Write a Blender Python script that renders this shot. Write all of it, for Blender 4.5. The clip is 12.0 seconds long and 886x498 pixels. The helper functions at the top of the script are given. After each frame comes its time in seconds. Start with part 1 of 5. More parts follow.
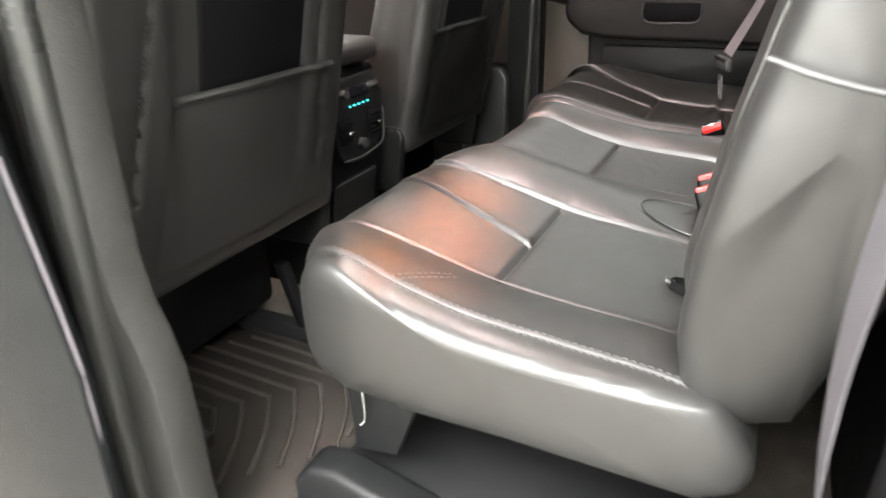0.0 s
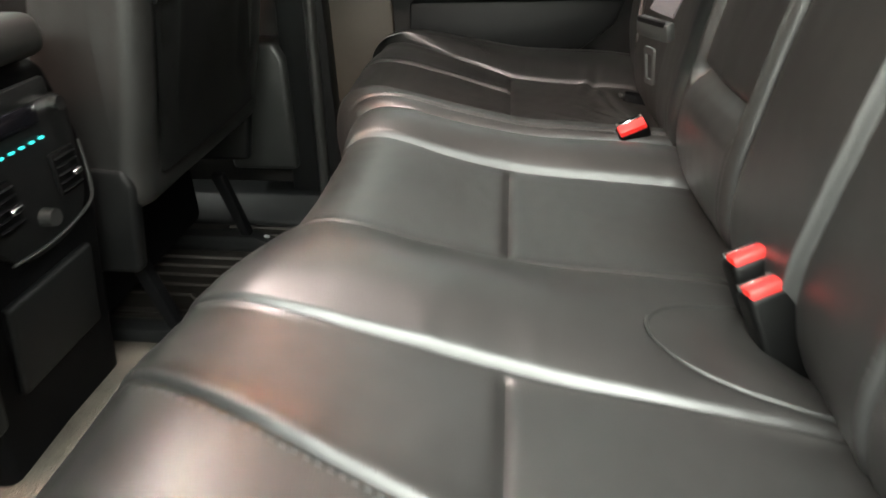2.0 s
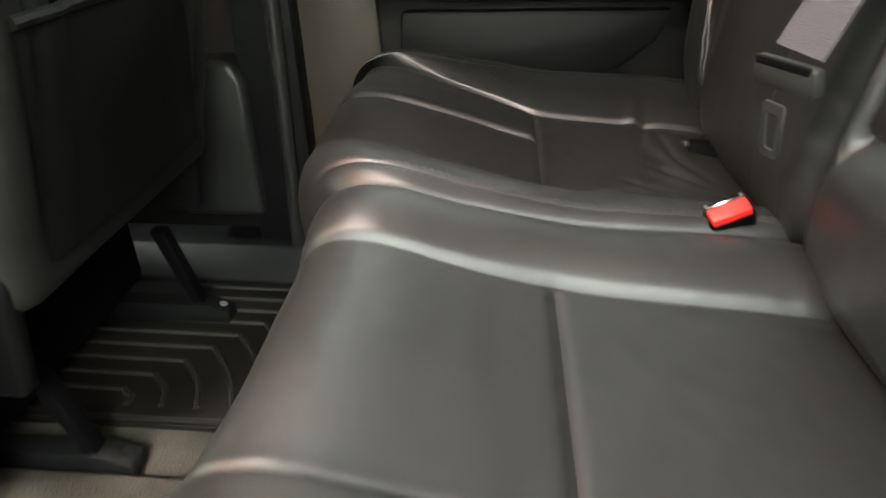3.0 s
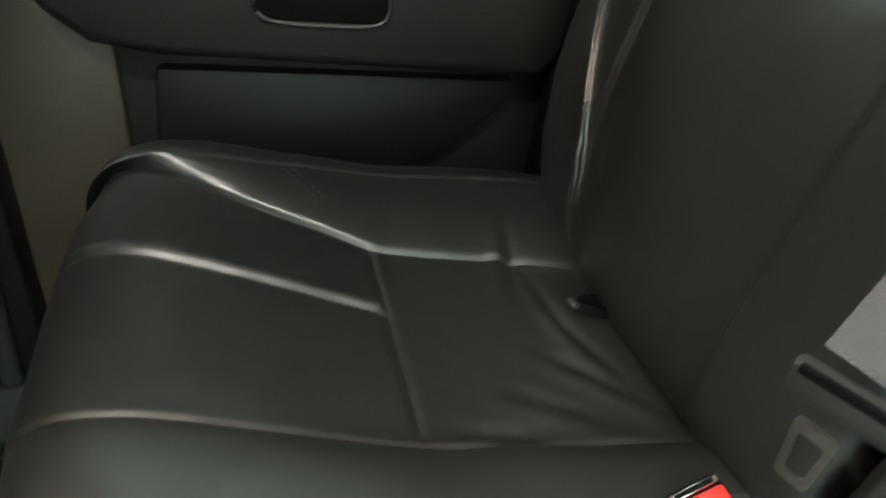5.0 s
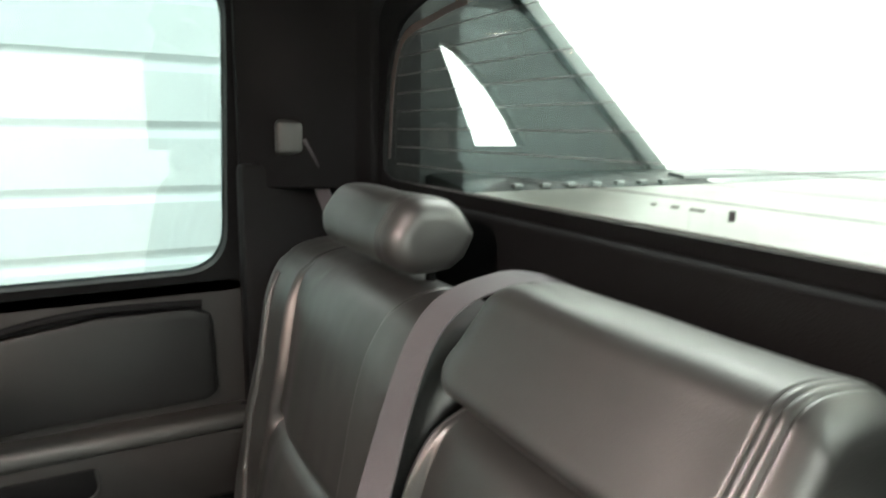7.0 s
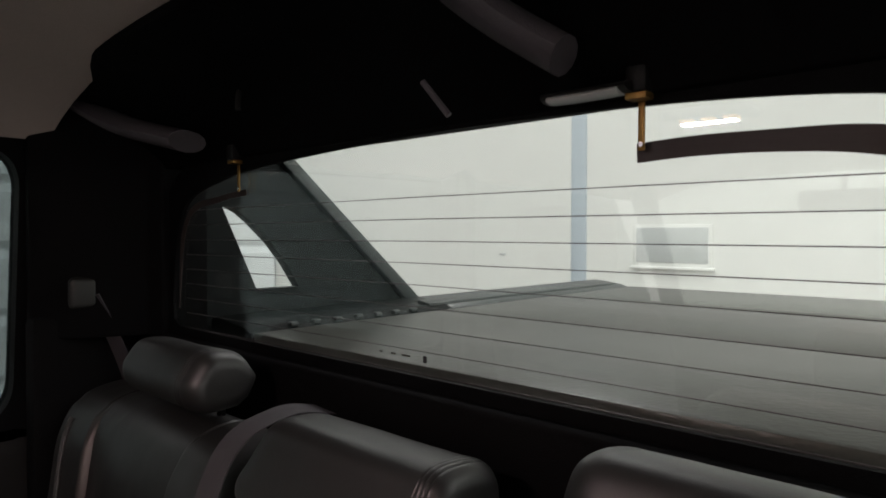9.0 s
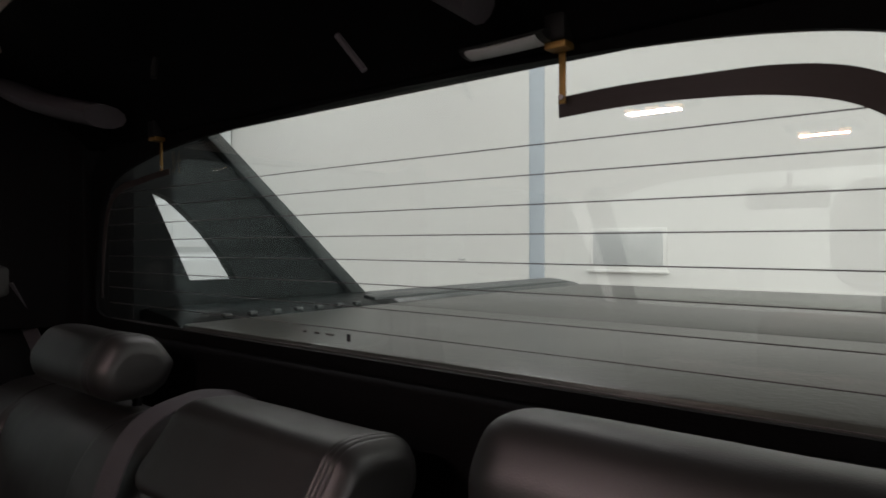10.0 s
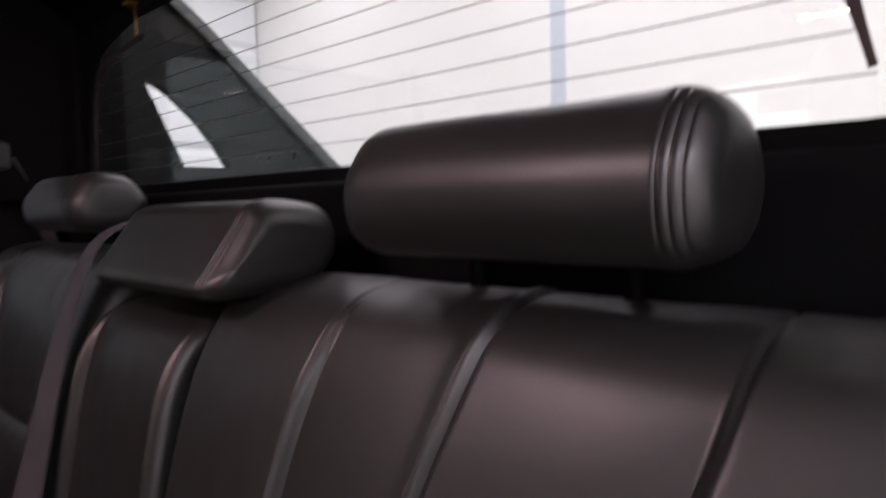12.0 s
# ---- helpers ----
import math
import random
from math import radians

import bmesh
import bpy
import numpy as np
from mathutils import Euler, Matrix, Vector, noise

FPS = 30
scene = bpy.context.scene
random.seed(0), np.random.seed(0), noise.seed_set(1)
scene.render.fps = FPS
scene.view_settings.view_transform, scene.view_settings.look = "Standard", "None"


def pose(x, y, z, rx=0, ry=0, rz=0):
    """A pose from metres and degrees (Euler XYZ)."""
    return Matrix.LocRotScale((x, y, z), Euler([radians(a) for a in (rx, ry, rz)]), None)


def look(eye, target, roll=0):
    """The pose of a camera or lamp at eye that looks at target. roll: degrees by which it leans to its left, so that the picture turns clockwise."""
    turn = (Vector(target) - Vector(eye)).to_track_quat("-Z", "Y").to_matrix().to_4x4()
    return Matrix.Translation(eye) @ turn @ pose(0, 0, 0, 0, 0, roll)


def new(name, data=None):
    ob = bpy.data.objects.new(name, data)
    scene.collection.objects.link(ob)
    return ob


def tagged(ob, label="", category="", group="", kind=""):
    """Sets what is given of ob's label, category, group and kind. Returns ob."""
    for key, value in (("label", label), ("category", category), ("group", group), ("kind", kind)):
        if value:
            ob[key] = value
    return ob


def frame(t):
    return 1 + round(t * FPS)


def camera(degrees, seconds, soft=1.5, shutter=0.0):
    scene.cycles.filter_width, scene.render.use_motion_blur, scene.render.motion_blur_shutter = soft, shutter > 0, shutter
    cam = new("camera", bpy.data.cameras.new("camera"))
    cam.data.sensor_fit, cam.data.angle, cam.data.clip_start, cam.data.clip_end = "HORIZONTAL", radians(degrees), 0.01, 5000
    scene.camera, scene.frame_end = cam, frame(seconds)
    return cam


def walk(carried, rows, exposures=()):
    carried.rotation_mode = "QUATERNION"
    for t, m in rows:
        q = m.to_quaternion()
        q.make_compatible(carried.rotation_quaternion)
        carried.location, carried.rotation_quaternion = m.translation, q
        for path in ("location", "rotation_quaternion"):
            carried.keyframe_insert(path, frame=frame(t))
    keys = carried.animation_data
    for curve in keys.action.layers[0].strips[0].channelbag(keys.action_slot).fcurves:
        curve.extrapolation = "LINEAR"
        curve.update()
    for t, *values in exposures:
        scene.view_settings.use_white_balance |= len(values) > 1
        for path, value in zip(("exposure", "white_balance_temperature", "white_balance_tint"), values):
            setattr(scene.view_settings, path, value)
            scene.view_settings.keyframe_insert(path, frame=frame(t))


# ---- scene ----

# ---------------------------------------------------------------- camera
cam = camera(69.0, 12.0, soft=1.6, shutter=0.5)
PATH = [
    (0, look((-1.1595, -0.2427, 0.7754), (0.4441, 0.5876, -0.0843), -1.36)),
    (0.5, look((-1.0044, -0.1543, 0.7120), (0.6548, 0.5573, -0.1486), -1.38)),
    (1, look((-0.8858, -0.0998, 0.7037), (0.8317, 0.4293, -0.1739), -1.39)),
    (1.5, look((-0.7779, -0.0246, 0.7072), (0.9586, 0.2602, -0.2433), -1.15)),
    (2, look((-0.6307, 0.0170, 0.7133), (1.0978, 0.2015, -0.2759), -1.13)),
    (2.5, look((-0.4661, 0.0378, 0.7021), (1.2619, 0.2017, -0.2915), -0.84)),
    (3, look((-0.3304, 0.0614, 0.6936), (1.3912, 0.2186, -0.3121), -0.94)),
    (3.5, look((-0.1800, 0.0724, 0.6982), (1.5616, 0.1538, -0.2817), 0.51)),
    (3.7, look((-0.1313, 0.0801, 0.7047), (1.6204, 0.1311, -0.2592), 1.19)),
    (5.5, look((0.0111, 0.1252, 0.8513), (1.5490, -0.5913, -0.2076), 10.28)),
    (5.8, look((-0.0488, 0.0688, 0.9236), (1.5602, -0.6509, -0.0214), 7.73)),
    (6, look((-0.1222, 0.0404, 0.9637), (1.5605, -0.7001, 0.1763), 5.56)),
    (6.5, look((-0.2192, -0.0076, 1.0794), (1.5035, -0.8764, 0.5525), 0.64)),
    (6.7, look((-0.2513, -0.0395, 1.1002), (1.4956, -0.9141, 0.6719), 1.00)),
    (7, look((-0.2668, -0.0546, 1.1263), (1.4556, -1.0031, 0.7610), 0.93)),
    (7.5, look((-0.3442, -0.0612, 1.1750), (1.2906, -1.1771, 0.8877), 0.72)),
    (7.7, look((-0.3861, -0.0605, 1.1712), (1.2191, -1.2264, 0.9177), 0.03)),
    (9.3, look((-0.4752, 0.0819, 1.2143), (0.8356, -1.4286, 1.1936), 0.22)),
    (9.5, look((-0.4751, 0.0625, 1.1989), (0.8223, -1.4594, 1.1817), 0.16)),
    (10, look((-0.4842, 0.0157, 1.1675), (0.7809, -1.5333, 1.1576), -0.06)),
    (10.5, look((-0.4933, -0.0207, 1.1607), (0.7291, -1.6037, 1.1532), -0.06)),
    (11, look((-0.5195, -0.0525, 1.1529), (0.6789, -1.6537, 1.1500), -0.20)),
    (11.5, look((-0.564, -0.037, 1.085), (0.631, -1.640, 1.051), -0.5)),
    (12, look((-0.594, -0.025, 1.006), (0.758, -1.492, 0.869), -1.4)),
]
EXPOSURES = [(0.0, 1.55, 6500, 10), (1.0, 1.3, 6500, 6), (2.0, 1.25, 6500, 1), (3.7, 1.25, 6500, -5), (5.5, 0.85, 6000, -18), (6.0, 1.35, 6400, -12), (6.5, 1.4, 6400, -4), (7.0, 1.3, 6400, 0), (7.5, 0.7, 6400, 4), (9.3, -1.58, 6500, 16), (11.4, -1.78, 6500, 22), (12.0, -0.95, 6400, 32)]
walk(cam, PATH, EXPOSURES)

# ---------------------------------------------------------------- world and lights
world = bpy.data.worlds.new("world")
scene.world = world
world.use_nodes = True
world.node_tree.nodes["Background"].inputs[0].default_value = (0.75, 0.82, 0.9, 1)
world.node_tree.nodes["Background"].inputs[1].default_value = 0.02


def area_lamp(name, m, sx, sy, watts, colour):
    d = bpy.data.lights.new(name, "AREA")
    d.shape, d.size, d.size_y, d.energy, d.color = "RECTANGLE", sx, sy, watts, colour
    ob = new(name, d)
    ob.matrix_world = m
    return ob


# unseen fill panels below the ceiling, each placed and powered to suit cabin and walls
GARAGE_WATTS = 100.0
GARAGE_COLOUR = (1.0, 1.0, 0.97)
for gx, gy, f in ((-2.95, -1.6, 2.4), (-4.6, -2.0, 1.9), (-3.0, 0.2, 2.4), (-4.6, 0.2, 2.5), (-3.0, 2.8, 3.0), (-4.6, 2.8, 2.4), (1.6, -2.6, 0.95), (1.6, 2.6, 1.3), (4.4, -2.6, 0.85), (4.4, 0.2, 0.75), (4.4, 2.8, 0.85), (0.0, 3.6, 5.0)):
    area_lamp("garage_fill_light", pose(gx, gy, 3.86), 2.0 if gx < -2.9 else 0.9, 2.4 if gx < -2.9 else 1.8, GARAGE_WATTS * f, GARAGE_COLOUR)

# dome lamps in the headliner: a whitish one over the bench, a warm one further forward
for lx, ly, w, hue in ((0.03, 0.38, 9.5, (1.0, 0.80, 0.76)), (-0.20, 0.92, 7.5, (1.0, 0.52, 0.38))):
    d = bpy.data.lights.new("dome_lamp_light", "AREA")
    d.shape, d.size, d.size_y, d.energy, d.color = "RECTANGLE", 0.11, 0.03, w, hue
    ob = new("dome_lamp_light", d)
    ob.matrix_world = pose(lx, ly, 1.448)


# unseen warm lamp under the garage ceiling, added to tint the bench front through the far rear window
WARM_AT, WARM_TO = (4.80, 0.88, 3.20), (-0.53, 0.19, 0.44)
d = bpy.data.lights.new("ceiling_lamp_light", "AREA")
d.shape, d.size, d.size_y, d.energy, d.color, d.spread = "RECTANGLE", 0.20, 0.18, 0.05, (1.0, 0.27, 0.085), radians(2.2)
ob = new("ceiling_lamp_light", d)
ob.matrix_world = look(WARM_AT, WARM_TO)


# ---------------------------------------------------------------- materials
def nodes_of(name):
    m = bpy.data.materials.new(name)
    m.use_nodes = True
    t = m.node_tree
    return m, t, t.nodes["Principled BSDF"]


def mat(name, colour, rough=0.5, metal=0.0, scale=30.0, vary=0.25, bump=0.0, bump_scale=400.0, rough_vary=0.1, coat=0.0,
        stain=0.0, spec=0.5):
    """A procedural surface: two scales of colour variation, uneven gloss and fine relief."""
    m, t, b = nodes_of(name)
    tex = t.nodes.new("ShaderNodeTexCoord")
    big = t.nodes.new("ShaderNodeTexNoise")
    big.inputs["Scale"].default_value, big.inputs["Detail"].default_value = scale * 0.25, 5
    fine = t.nodes.new("ShaderNodeTexNoise")
    fine.inputs["Scale"].default_value, fine.inputs["Detail"].default_value = scale * 6, 4
    mixn = t.nodes.new("ShaderNodeMath")
    mixn.operation = "MULTIPLY_ADD"
    mixn.inputs[1].default_value = 0.35
    for n in (big, fine):
        t.links.new(tex.outputs["Object"], n.inputs["Vector"])
    t.links.new(fine.outputs["Fac"], mixn.inputs[0])
    half = t.nodes.new("ShaderNodeMath")
    half.operation = "MULTIPLY"
    half.inputs[1].default_value = 0.65
    t.links.new(big.outputs["Fac"], half.inputs[0])
    t.links.new(half.outputs[0], mixn.inputs[2])
    ramp = t.nodes.new("ShaderNodeMapRange")
    ramp.inputs["From Min"].default_value, ramp.inputs["From Max"].default_value = 0.3, 0.7
    ramp.inputs["To Min"].default_value, ramp.inputs["To Max"].default_value = 1 - vary, 1 + vary
    t.links.new(mixn.outputs[0], ramp.inputs["Value"])
    col = t.nodes.new("ShaderNodeMix")
    col.data_type, col.blend_type = "RGBA", "MULTIPLY"
    col.inputs["Factor"].default_value = 1.0
    col.inputs[6].default_value = (*colour, 1)
    t.links.new(ramp.outputs[0], col.inputs[7])
    t.links.new(col.outputs[2], b.inputs["Base Color"])
    r = t.nodes.new("ShaderNodeMapRange")
    r.inputs["From Min"].default_value, r.inputs["From Max"].default_value = 0.3, 0.7
    r.inputs["To Min"].default_value, r.inputs["To Max"].default_value = max(rough - rough_vary, 0.02), min(rough + rough_vary, 1)
    t.links.new(big.outputs["Fac"], r.inputs["Value"])
    t.links.new(r.outputs[0], b.inputs["Roughness"])
    b.inputs["Metallic"].default_value = metal
    b.inputs["Specular IOR Level"].default_value = spec
    b.inputs["Coat Weight"].default_value = coat
    if bump:
        v = t.nodes.new("ShaderNodeTexVoronoi")
        v.inputs["Scale"].default_value = bump_scale
        nz = t.nodes.new("ShaderNodeTexNoise")
        nz.inputs["Scale"].default_value, nz.inputs["Detail"].default_value = bump_scale * 0.1, 6
        t.links.new(tex.outputs["Object"], v.inputs["Vector"])
        t.links.new(tex.outputs["Object"], nz.inputs["Vector"])
        add = t.nodes.new("ShaderNodeMath")
        add.operation = "MULTIPLY_ADD"
        add.inputs[1].default_value = 0.6
        t.links.new(nz.outputs["Fac"], add.inputs[0])
        t.links.new(v.outputs["Distance"], add.inputs[2])
        bp = t.nodes.new("ShaderNodeBump")
        bp.inputs["Strength"].default_value, bp.inputs["Distance"].default_value = bump, 0.001
        t.links.new(add.outputs[0], bp.inputs["Height"])
        t.links.new(bp.outputs[0], b.inputs["Normal"])
    return m


def glow(name, colour, strength):
    m, t, b = nodes_of(name)
    b.inputs["Base Color"].default_value = (*[min(c, 0.8) for c in colour], 1)
    b.inputs["Emission Color"].default_value = (*colour, 1)
    b.inputs["Emission Strength"].default_value = strength
    return m


def glass(name, tint, shine=0.08):
    m, t, b = nodes_of(name)
    t.nodes.remove(b)
    out = t.nodes["Material Output"]
    clear = t.nodes.new("ShaderNodeBsdfTransparent")
    clear.inputs[0].default_value = (*tint, 1)
    gloss = t.nodes.new("ShaderNodeBsdfGlossy")
    gloss.inputs["Roughness"].default_value = 0.015
    lw = t.nodes.new("ShaderNodeLayerWeight")
    pw = t.nodes.new("ShaderNodeMath")
    pw.operation = "POWER"
    pw.inputs[1].default_value = 5.0
    fr = t.nodes.new("ShaderNodeMath")
    fr.operation = "MULTIPLY_ADD"
    fr.inputs[1].default_value, fr.inputs[2].default_value = 0.915, shine
    t.links.new(lw.outputs["Facing"], pw.inputs[0])
    t.links.new(pw.outputs[0], fr.inputs[0])
    mx = t.nodes.new("ShaderNodeMixShader")
    t.links.new(fr.outputs[0], mx.inputs[0])
    t.links.new(clear.outputs[0], mx.inputs[1])
    t.links.new(gloss.outputs[0], mx.inputs[2])
    t.links.new(mx.outputs[0], out.inputs[0])
    return m


LEATHER = mat("black_leather", (0.0108, 0.0106, 0.0102), 0.425, scale=9, vary=0.3, bump=0.08, bump_scale=700, rough_vary=0.07, spec=0.72)
# darker copy of the leather: shade on the passenger seat's pocket, put into the colour
SHADED_LEATHER = mat("shaded_leather", (0.0035, 0.0036, 0.0034), 0.55, scale=9, vary=0.3, bump=0.1, bump_scale=620, spec=0.3)
THREAD = mat("grey_thread", (0.020, 0.020, 0.0195), 0.6, scale=200, vary=0.1)
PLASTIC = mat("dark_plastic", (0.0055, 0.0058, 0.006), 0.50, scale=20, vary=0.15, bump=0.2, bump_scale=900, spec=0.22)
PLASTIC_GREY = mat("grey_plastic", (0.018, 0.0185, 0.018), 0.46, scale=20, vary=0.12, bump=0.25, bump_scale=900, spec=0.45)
PILLAR_TRIM = mat("grained_grey_pillar_trim", (0.017, 0.0168, 0.0155), 0.6, scale=30, vary=0.2, bump=0.6, bump_scale=420, spec=0.4)
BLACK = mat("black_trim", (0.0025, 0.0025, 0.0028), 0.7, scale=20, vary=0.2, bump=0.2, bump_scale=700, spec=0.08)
GLOSS_BLACK = mat("black_paint", (0.006, 0.0065, 0.007), 0.08, scale=10, vary=0.2, rough_vary=0.04, spec=0.12)
RUBBER_RIB = mat("lighter_rib_rubber", (0.023, 0.020, 0.017), 0.45, scale=25, vary=0.35, rough_vary=0.12, bump=0.25, bump_scale=300, spec=0.5)
RUBBER = mat("black_rubber", (0.011, 0.0095, 0.008), 0.5, scale=25, vary=0.35, rough_vary=0.12, bump=0.25, bump_scale=300, spec=0.32)
SEAL = mat("rubber_seal", (0.022, 0.0225, 0.0215), 0.36, scale=25, vary=0.2, bump=0.15, bump_scale=500)
CARPET = mat("brown_grey_carpet", (0.080, 0.071, 0.060), 0.95, scale=60, vary=0.45, bump=1.0, bump_scale=350, spec=0.1)
DOOR_FABRIC = mat("charcoal_door_trim", (0.0085, 0.0078, 0.0075), 0.6, scale=20, vary=0.15, bump=0.35, bump_scale=700, spec=0.25)
TAN_TRIM = mat("brown_trim", (0.031, 0.024, 0.0165), 0.6, scale=20, vary=0.12, bump=0.3, bump_scale=700)
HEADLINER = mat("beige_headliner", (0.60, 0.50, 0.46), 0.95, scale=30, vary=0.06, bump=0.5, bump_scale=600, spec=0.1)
GREY_PAD = mat("grey_padded_trim", (0.085, 0.075, 0.085), 0.6, scale=30, vary=0.15, bump=0.3, bump_scale=600)
BELT = mat("grey_webbing", (0.050, 0.046, 0.052), 0.55, scale=40, vary=0.12, bump=0.6, bump_scale=900)
BUCKLE = mat("buckle_black", (0.0015, 0.0015, 0.0015), 0.4, scale=20, vary=0.2, spec=0.12)
RED = mat("red_plastic", (0.55, 0.012, 0.010), 0.45, scale=20, vary=0.08)
STEEL = mat("dull_steel", (0.24, 0.24, 0.235), 0.35, metal=1.0, scale=40, vary=0.15, rough_vary=0.08)
CHROME = mat("chrome", (0.7, 0.7, 0.7), 0.18, metal=1.0, scale=20, vary=0.05, rough_vary=0.05)
BRASS = mat("brass_bracket", (0.30, 0.17, 0.045), 0.4, metal=0.6, scale=60, vary=0.3)
BAND = mat("brown_black_band", (0.030, 0.020, 0.019), 0.5, scale=40, vary=0.15)
COVER = mat("grey_bed_cover", (0.075, 0.075, 0.068), 0.42, scale=5, vary=0.22, bump=0.5, bump_scale=160, rough_vary=0.12)
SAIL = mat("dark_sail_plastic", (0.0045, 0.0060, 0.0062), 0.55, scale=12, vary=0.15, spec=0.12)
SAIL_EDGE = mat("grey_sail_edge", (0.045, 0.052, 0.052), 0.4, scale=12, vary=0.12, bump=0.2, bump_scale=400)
WHITE_WALL = mat("white_wall_paint", (0.80, 0.80, 0.78), 0.6, scale=2.5, vary=0.04, bump=0.2, bump_scale=120)
# grey chosen to cut the light bounced off the unseen ceiling
GREY_WALL = mat("grey_low_bounce", (0.36, 0.36, 0.345), 0.7, scale=2.5, vary=0.08, bump=0.2, bump_scale=120)
WHITE_DOOR = mat("white_sectional_door", (0.78, 0.82, 0.84), 0.4, scale=3, vary=0.04)
BLUE_STRIP = mat("blue_grey_strip", (0.50, 0.56, 0.62), 0.5, scale=5, vary=0.05)
GREY_PLATE = mat("grey_glazing", (0.55, 0.57, 0.57), 0.3, scale=8, vary=0.06)
CONCRETE = mat("tan_concrete", (0.105, 0.095, 0.078), 0.7, scale=6, vary=0.3, bump=0.4, bump_scale=90)
DARK_SCREEN = mat("dark_display", (0.006, 0.006, 0.008), 0.12, scale=10, vary=0.1, rough_vary=0.03)
WOOD_FRAME = mat("brown_picture_frame", (0.16, 0.11, 0.08), 0.5, scale=20, vary=0.2)
CYAN = glow("cyan_backlight", (0.05, 0.70, 0.72), 0.7)
LAMP_LENS = glow("warm_lamp_lens", (1.0, 0.55, 0.25), 4.0)
GLASS = glass("clear_glass", (0.93, 0.96, 0.94))
GLASS_SIDE = glass("side_glass", (0.40, 0.44, 0.435), 0.035)
WIRE = mat("heating_wire", (0.05, 0.045, 0.045), 0.5, scale=40, vary=0.1)
INK = mat("dark_print", (0.02, 0.02, 0.022), 0.6, scale=40, vary=0.1)


# ---------------------------------------------------------------- mesh helpers
def thing(name, label, category, at=(0, 0, 0), group="", kind=""):
    ob = new(name)
    ob.empty_display_size = 0.05
    ob.location = at
    tagged(ob, label, category, group, kind)
    return ob


def mesh_object(name, bm, material, smooth=True):
    bmesh.ops.recalc_face_normals(bm, faces=bm.faces)
    me = bpy.data.meshes.new(name)
    bm.to_mesh(me)
    bm.free()
    if smooth:
        for p in me.polygons:
            p.use_smooth = True
        me.set_sharp_from_angle(angle=radians(38))
    me.materials.append(material)
    return new(name, me)


def part(name, bm, material, parent, label="", smooth=True):
    ob = mesh_object(name, bm, material, smooth)
    base = Vector((0, 0, 0))
    p = parent
    while p is not None:
        base += p.location
        p = p.parent
    ob.parent = parent
    ob.location = -base
    if label:
        tagged(ob, label)
    return ob


def solo(name, bm, material, label, category, group="", kind="", smooth=True):
    return tagged(mesh_object(name, bm, material, smooth), label, category, group, kind)


def rbox(bm, c, s, r=0.006, seg=2, m=None):
    """A bevelled box round c, of size s, turned by m."""
    got = bmesh.ops.create_cube(bm, size=1.0, matrix=Matrix.Diagonal((*s, 1)))
    vs = got["verts"]
    es = list({e for v in vs for e in v.link_edges})
    r = min(r, 0.45 * min(s))
    if r > 0:
        out = bmesh.ops.bevel(bm, geom=es, offset=r, segments=seg, profile=0.5, affect="EDGES")
        vs = list({v for f in out["faces"] for v in f.verts} | {v for v in vs if v.is_valid})
    bmesh.ops.transform(bm, matrix=Matrix.Translation(c) @ (m or Matrix()), verts=vs)
    return bm


def box(c, s, r=0.006, seg=2, m=None):
    return rbox(bmesh.new(), c, s, r, seg, m)


def prism(outline, axis, a, b, r=0.0, seg=2):
    """A slab: a 2D outline in the two other axes, from a to b along the axis."""
    bm = bmesh.new()

    def place(p, w):
        return {"x": (w, p[0], p[1]), "y": (p[0], w, p[1]), "z": (p[0], p[1], w)}[axis]

    lo = [bm.verts.new(place(p, a)) for p in outline]
    hi = [bm.verts.new(place(p, b)) for p in outline]
    bm.faces.new(lo)
    bm.faces.new(list(reversed(hi)))
    n = len(outline)
    for i in range(n):
        j = (i + 1) % n
        bm.faces.new((lo[i], hi[i], hi[j], lo[j]))
    if r:
        bmesh.ops.recalc_face_normals(bm, faces=bm.faces)
        es = [e for e in bm.edges if e.calc_face_angle(0) > radians(30)]
        bmesh.ops.bevel(bm, geom=es, offset=r, segments=seg, profile=0.5, affect="EDGES")
    return bm


def smooth_line(points, n):
    """n points along a rounded line through the given ones, evenly spaced."""
    p = [Vector(q) for q in points]
    dense = []
    for i in range(len(p) - 1):
        a, b, c, d = p[max(i - 1, 0)], p[i], p[i + 1], p[min(i + 2, len(p) - 1)]
        for k in range(24):
            t = k / 24
            dense.append(0.5 * ((2 * b) + (c - a) * t + (2 * a - 5 * b + 4 * c - d) * t * t + (3 * b - a - 3 * c + d) * t ** 3))
    dense.append(p[-1])
    run = [0.0]
    for a, b in zip(dense, dense[1:]):
        run.append(run[-1] + (b - a).length)
    out, k = [], 0
    for i in range(n):
        s = run[-1] * i / (n - 1)
        while k < len(run) - 2 and run[k + 1] < s:
            k += 1
        f = (s - run[k]) / max(run[k + 1] - run[k], 1e-9)
        out.append(dense[k].lerp(dense[k + 1], min(max(f, 0), 1)))
    return out


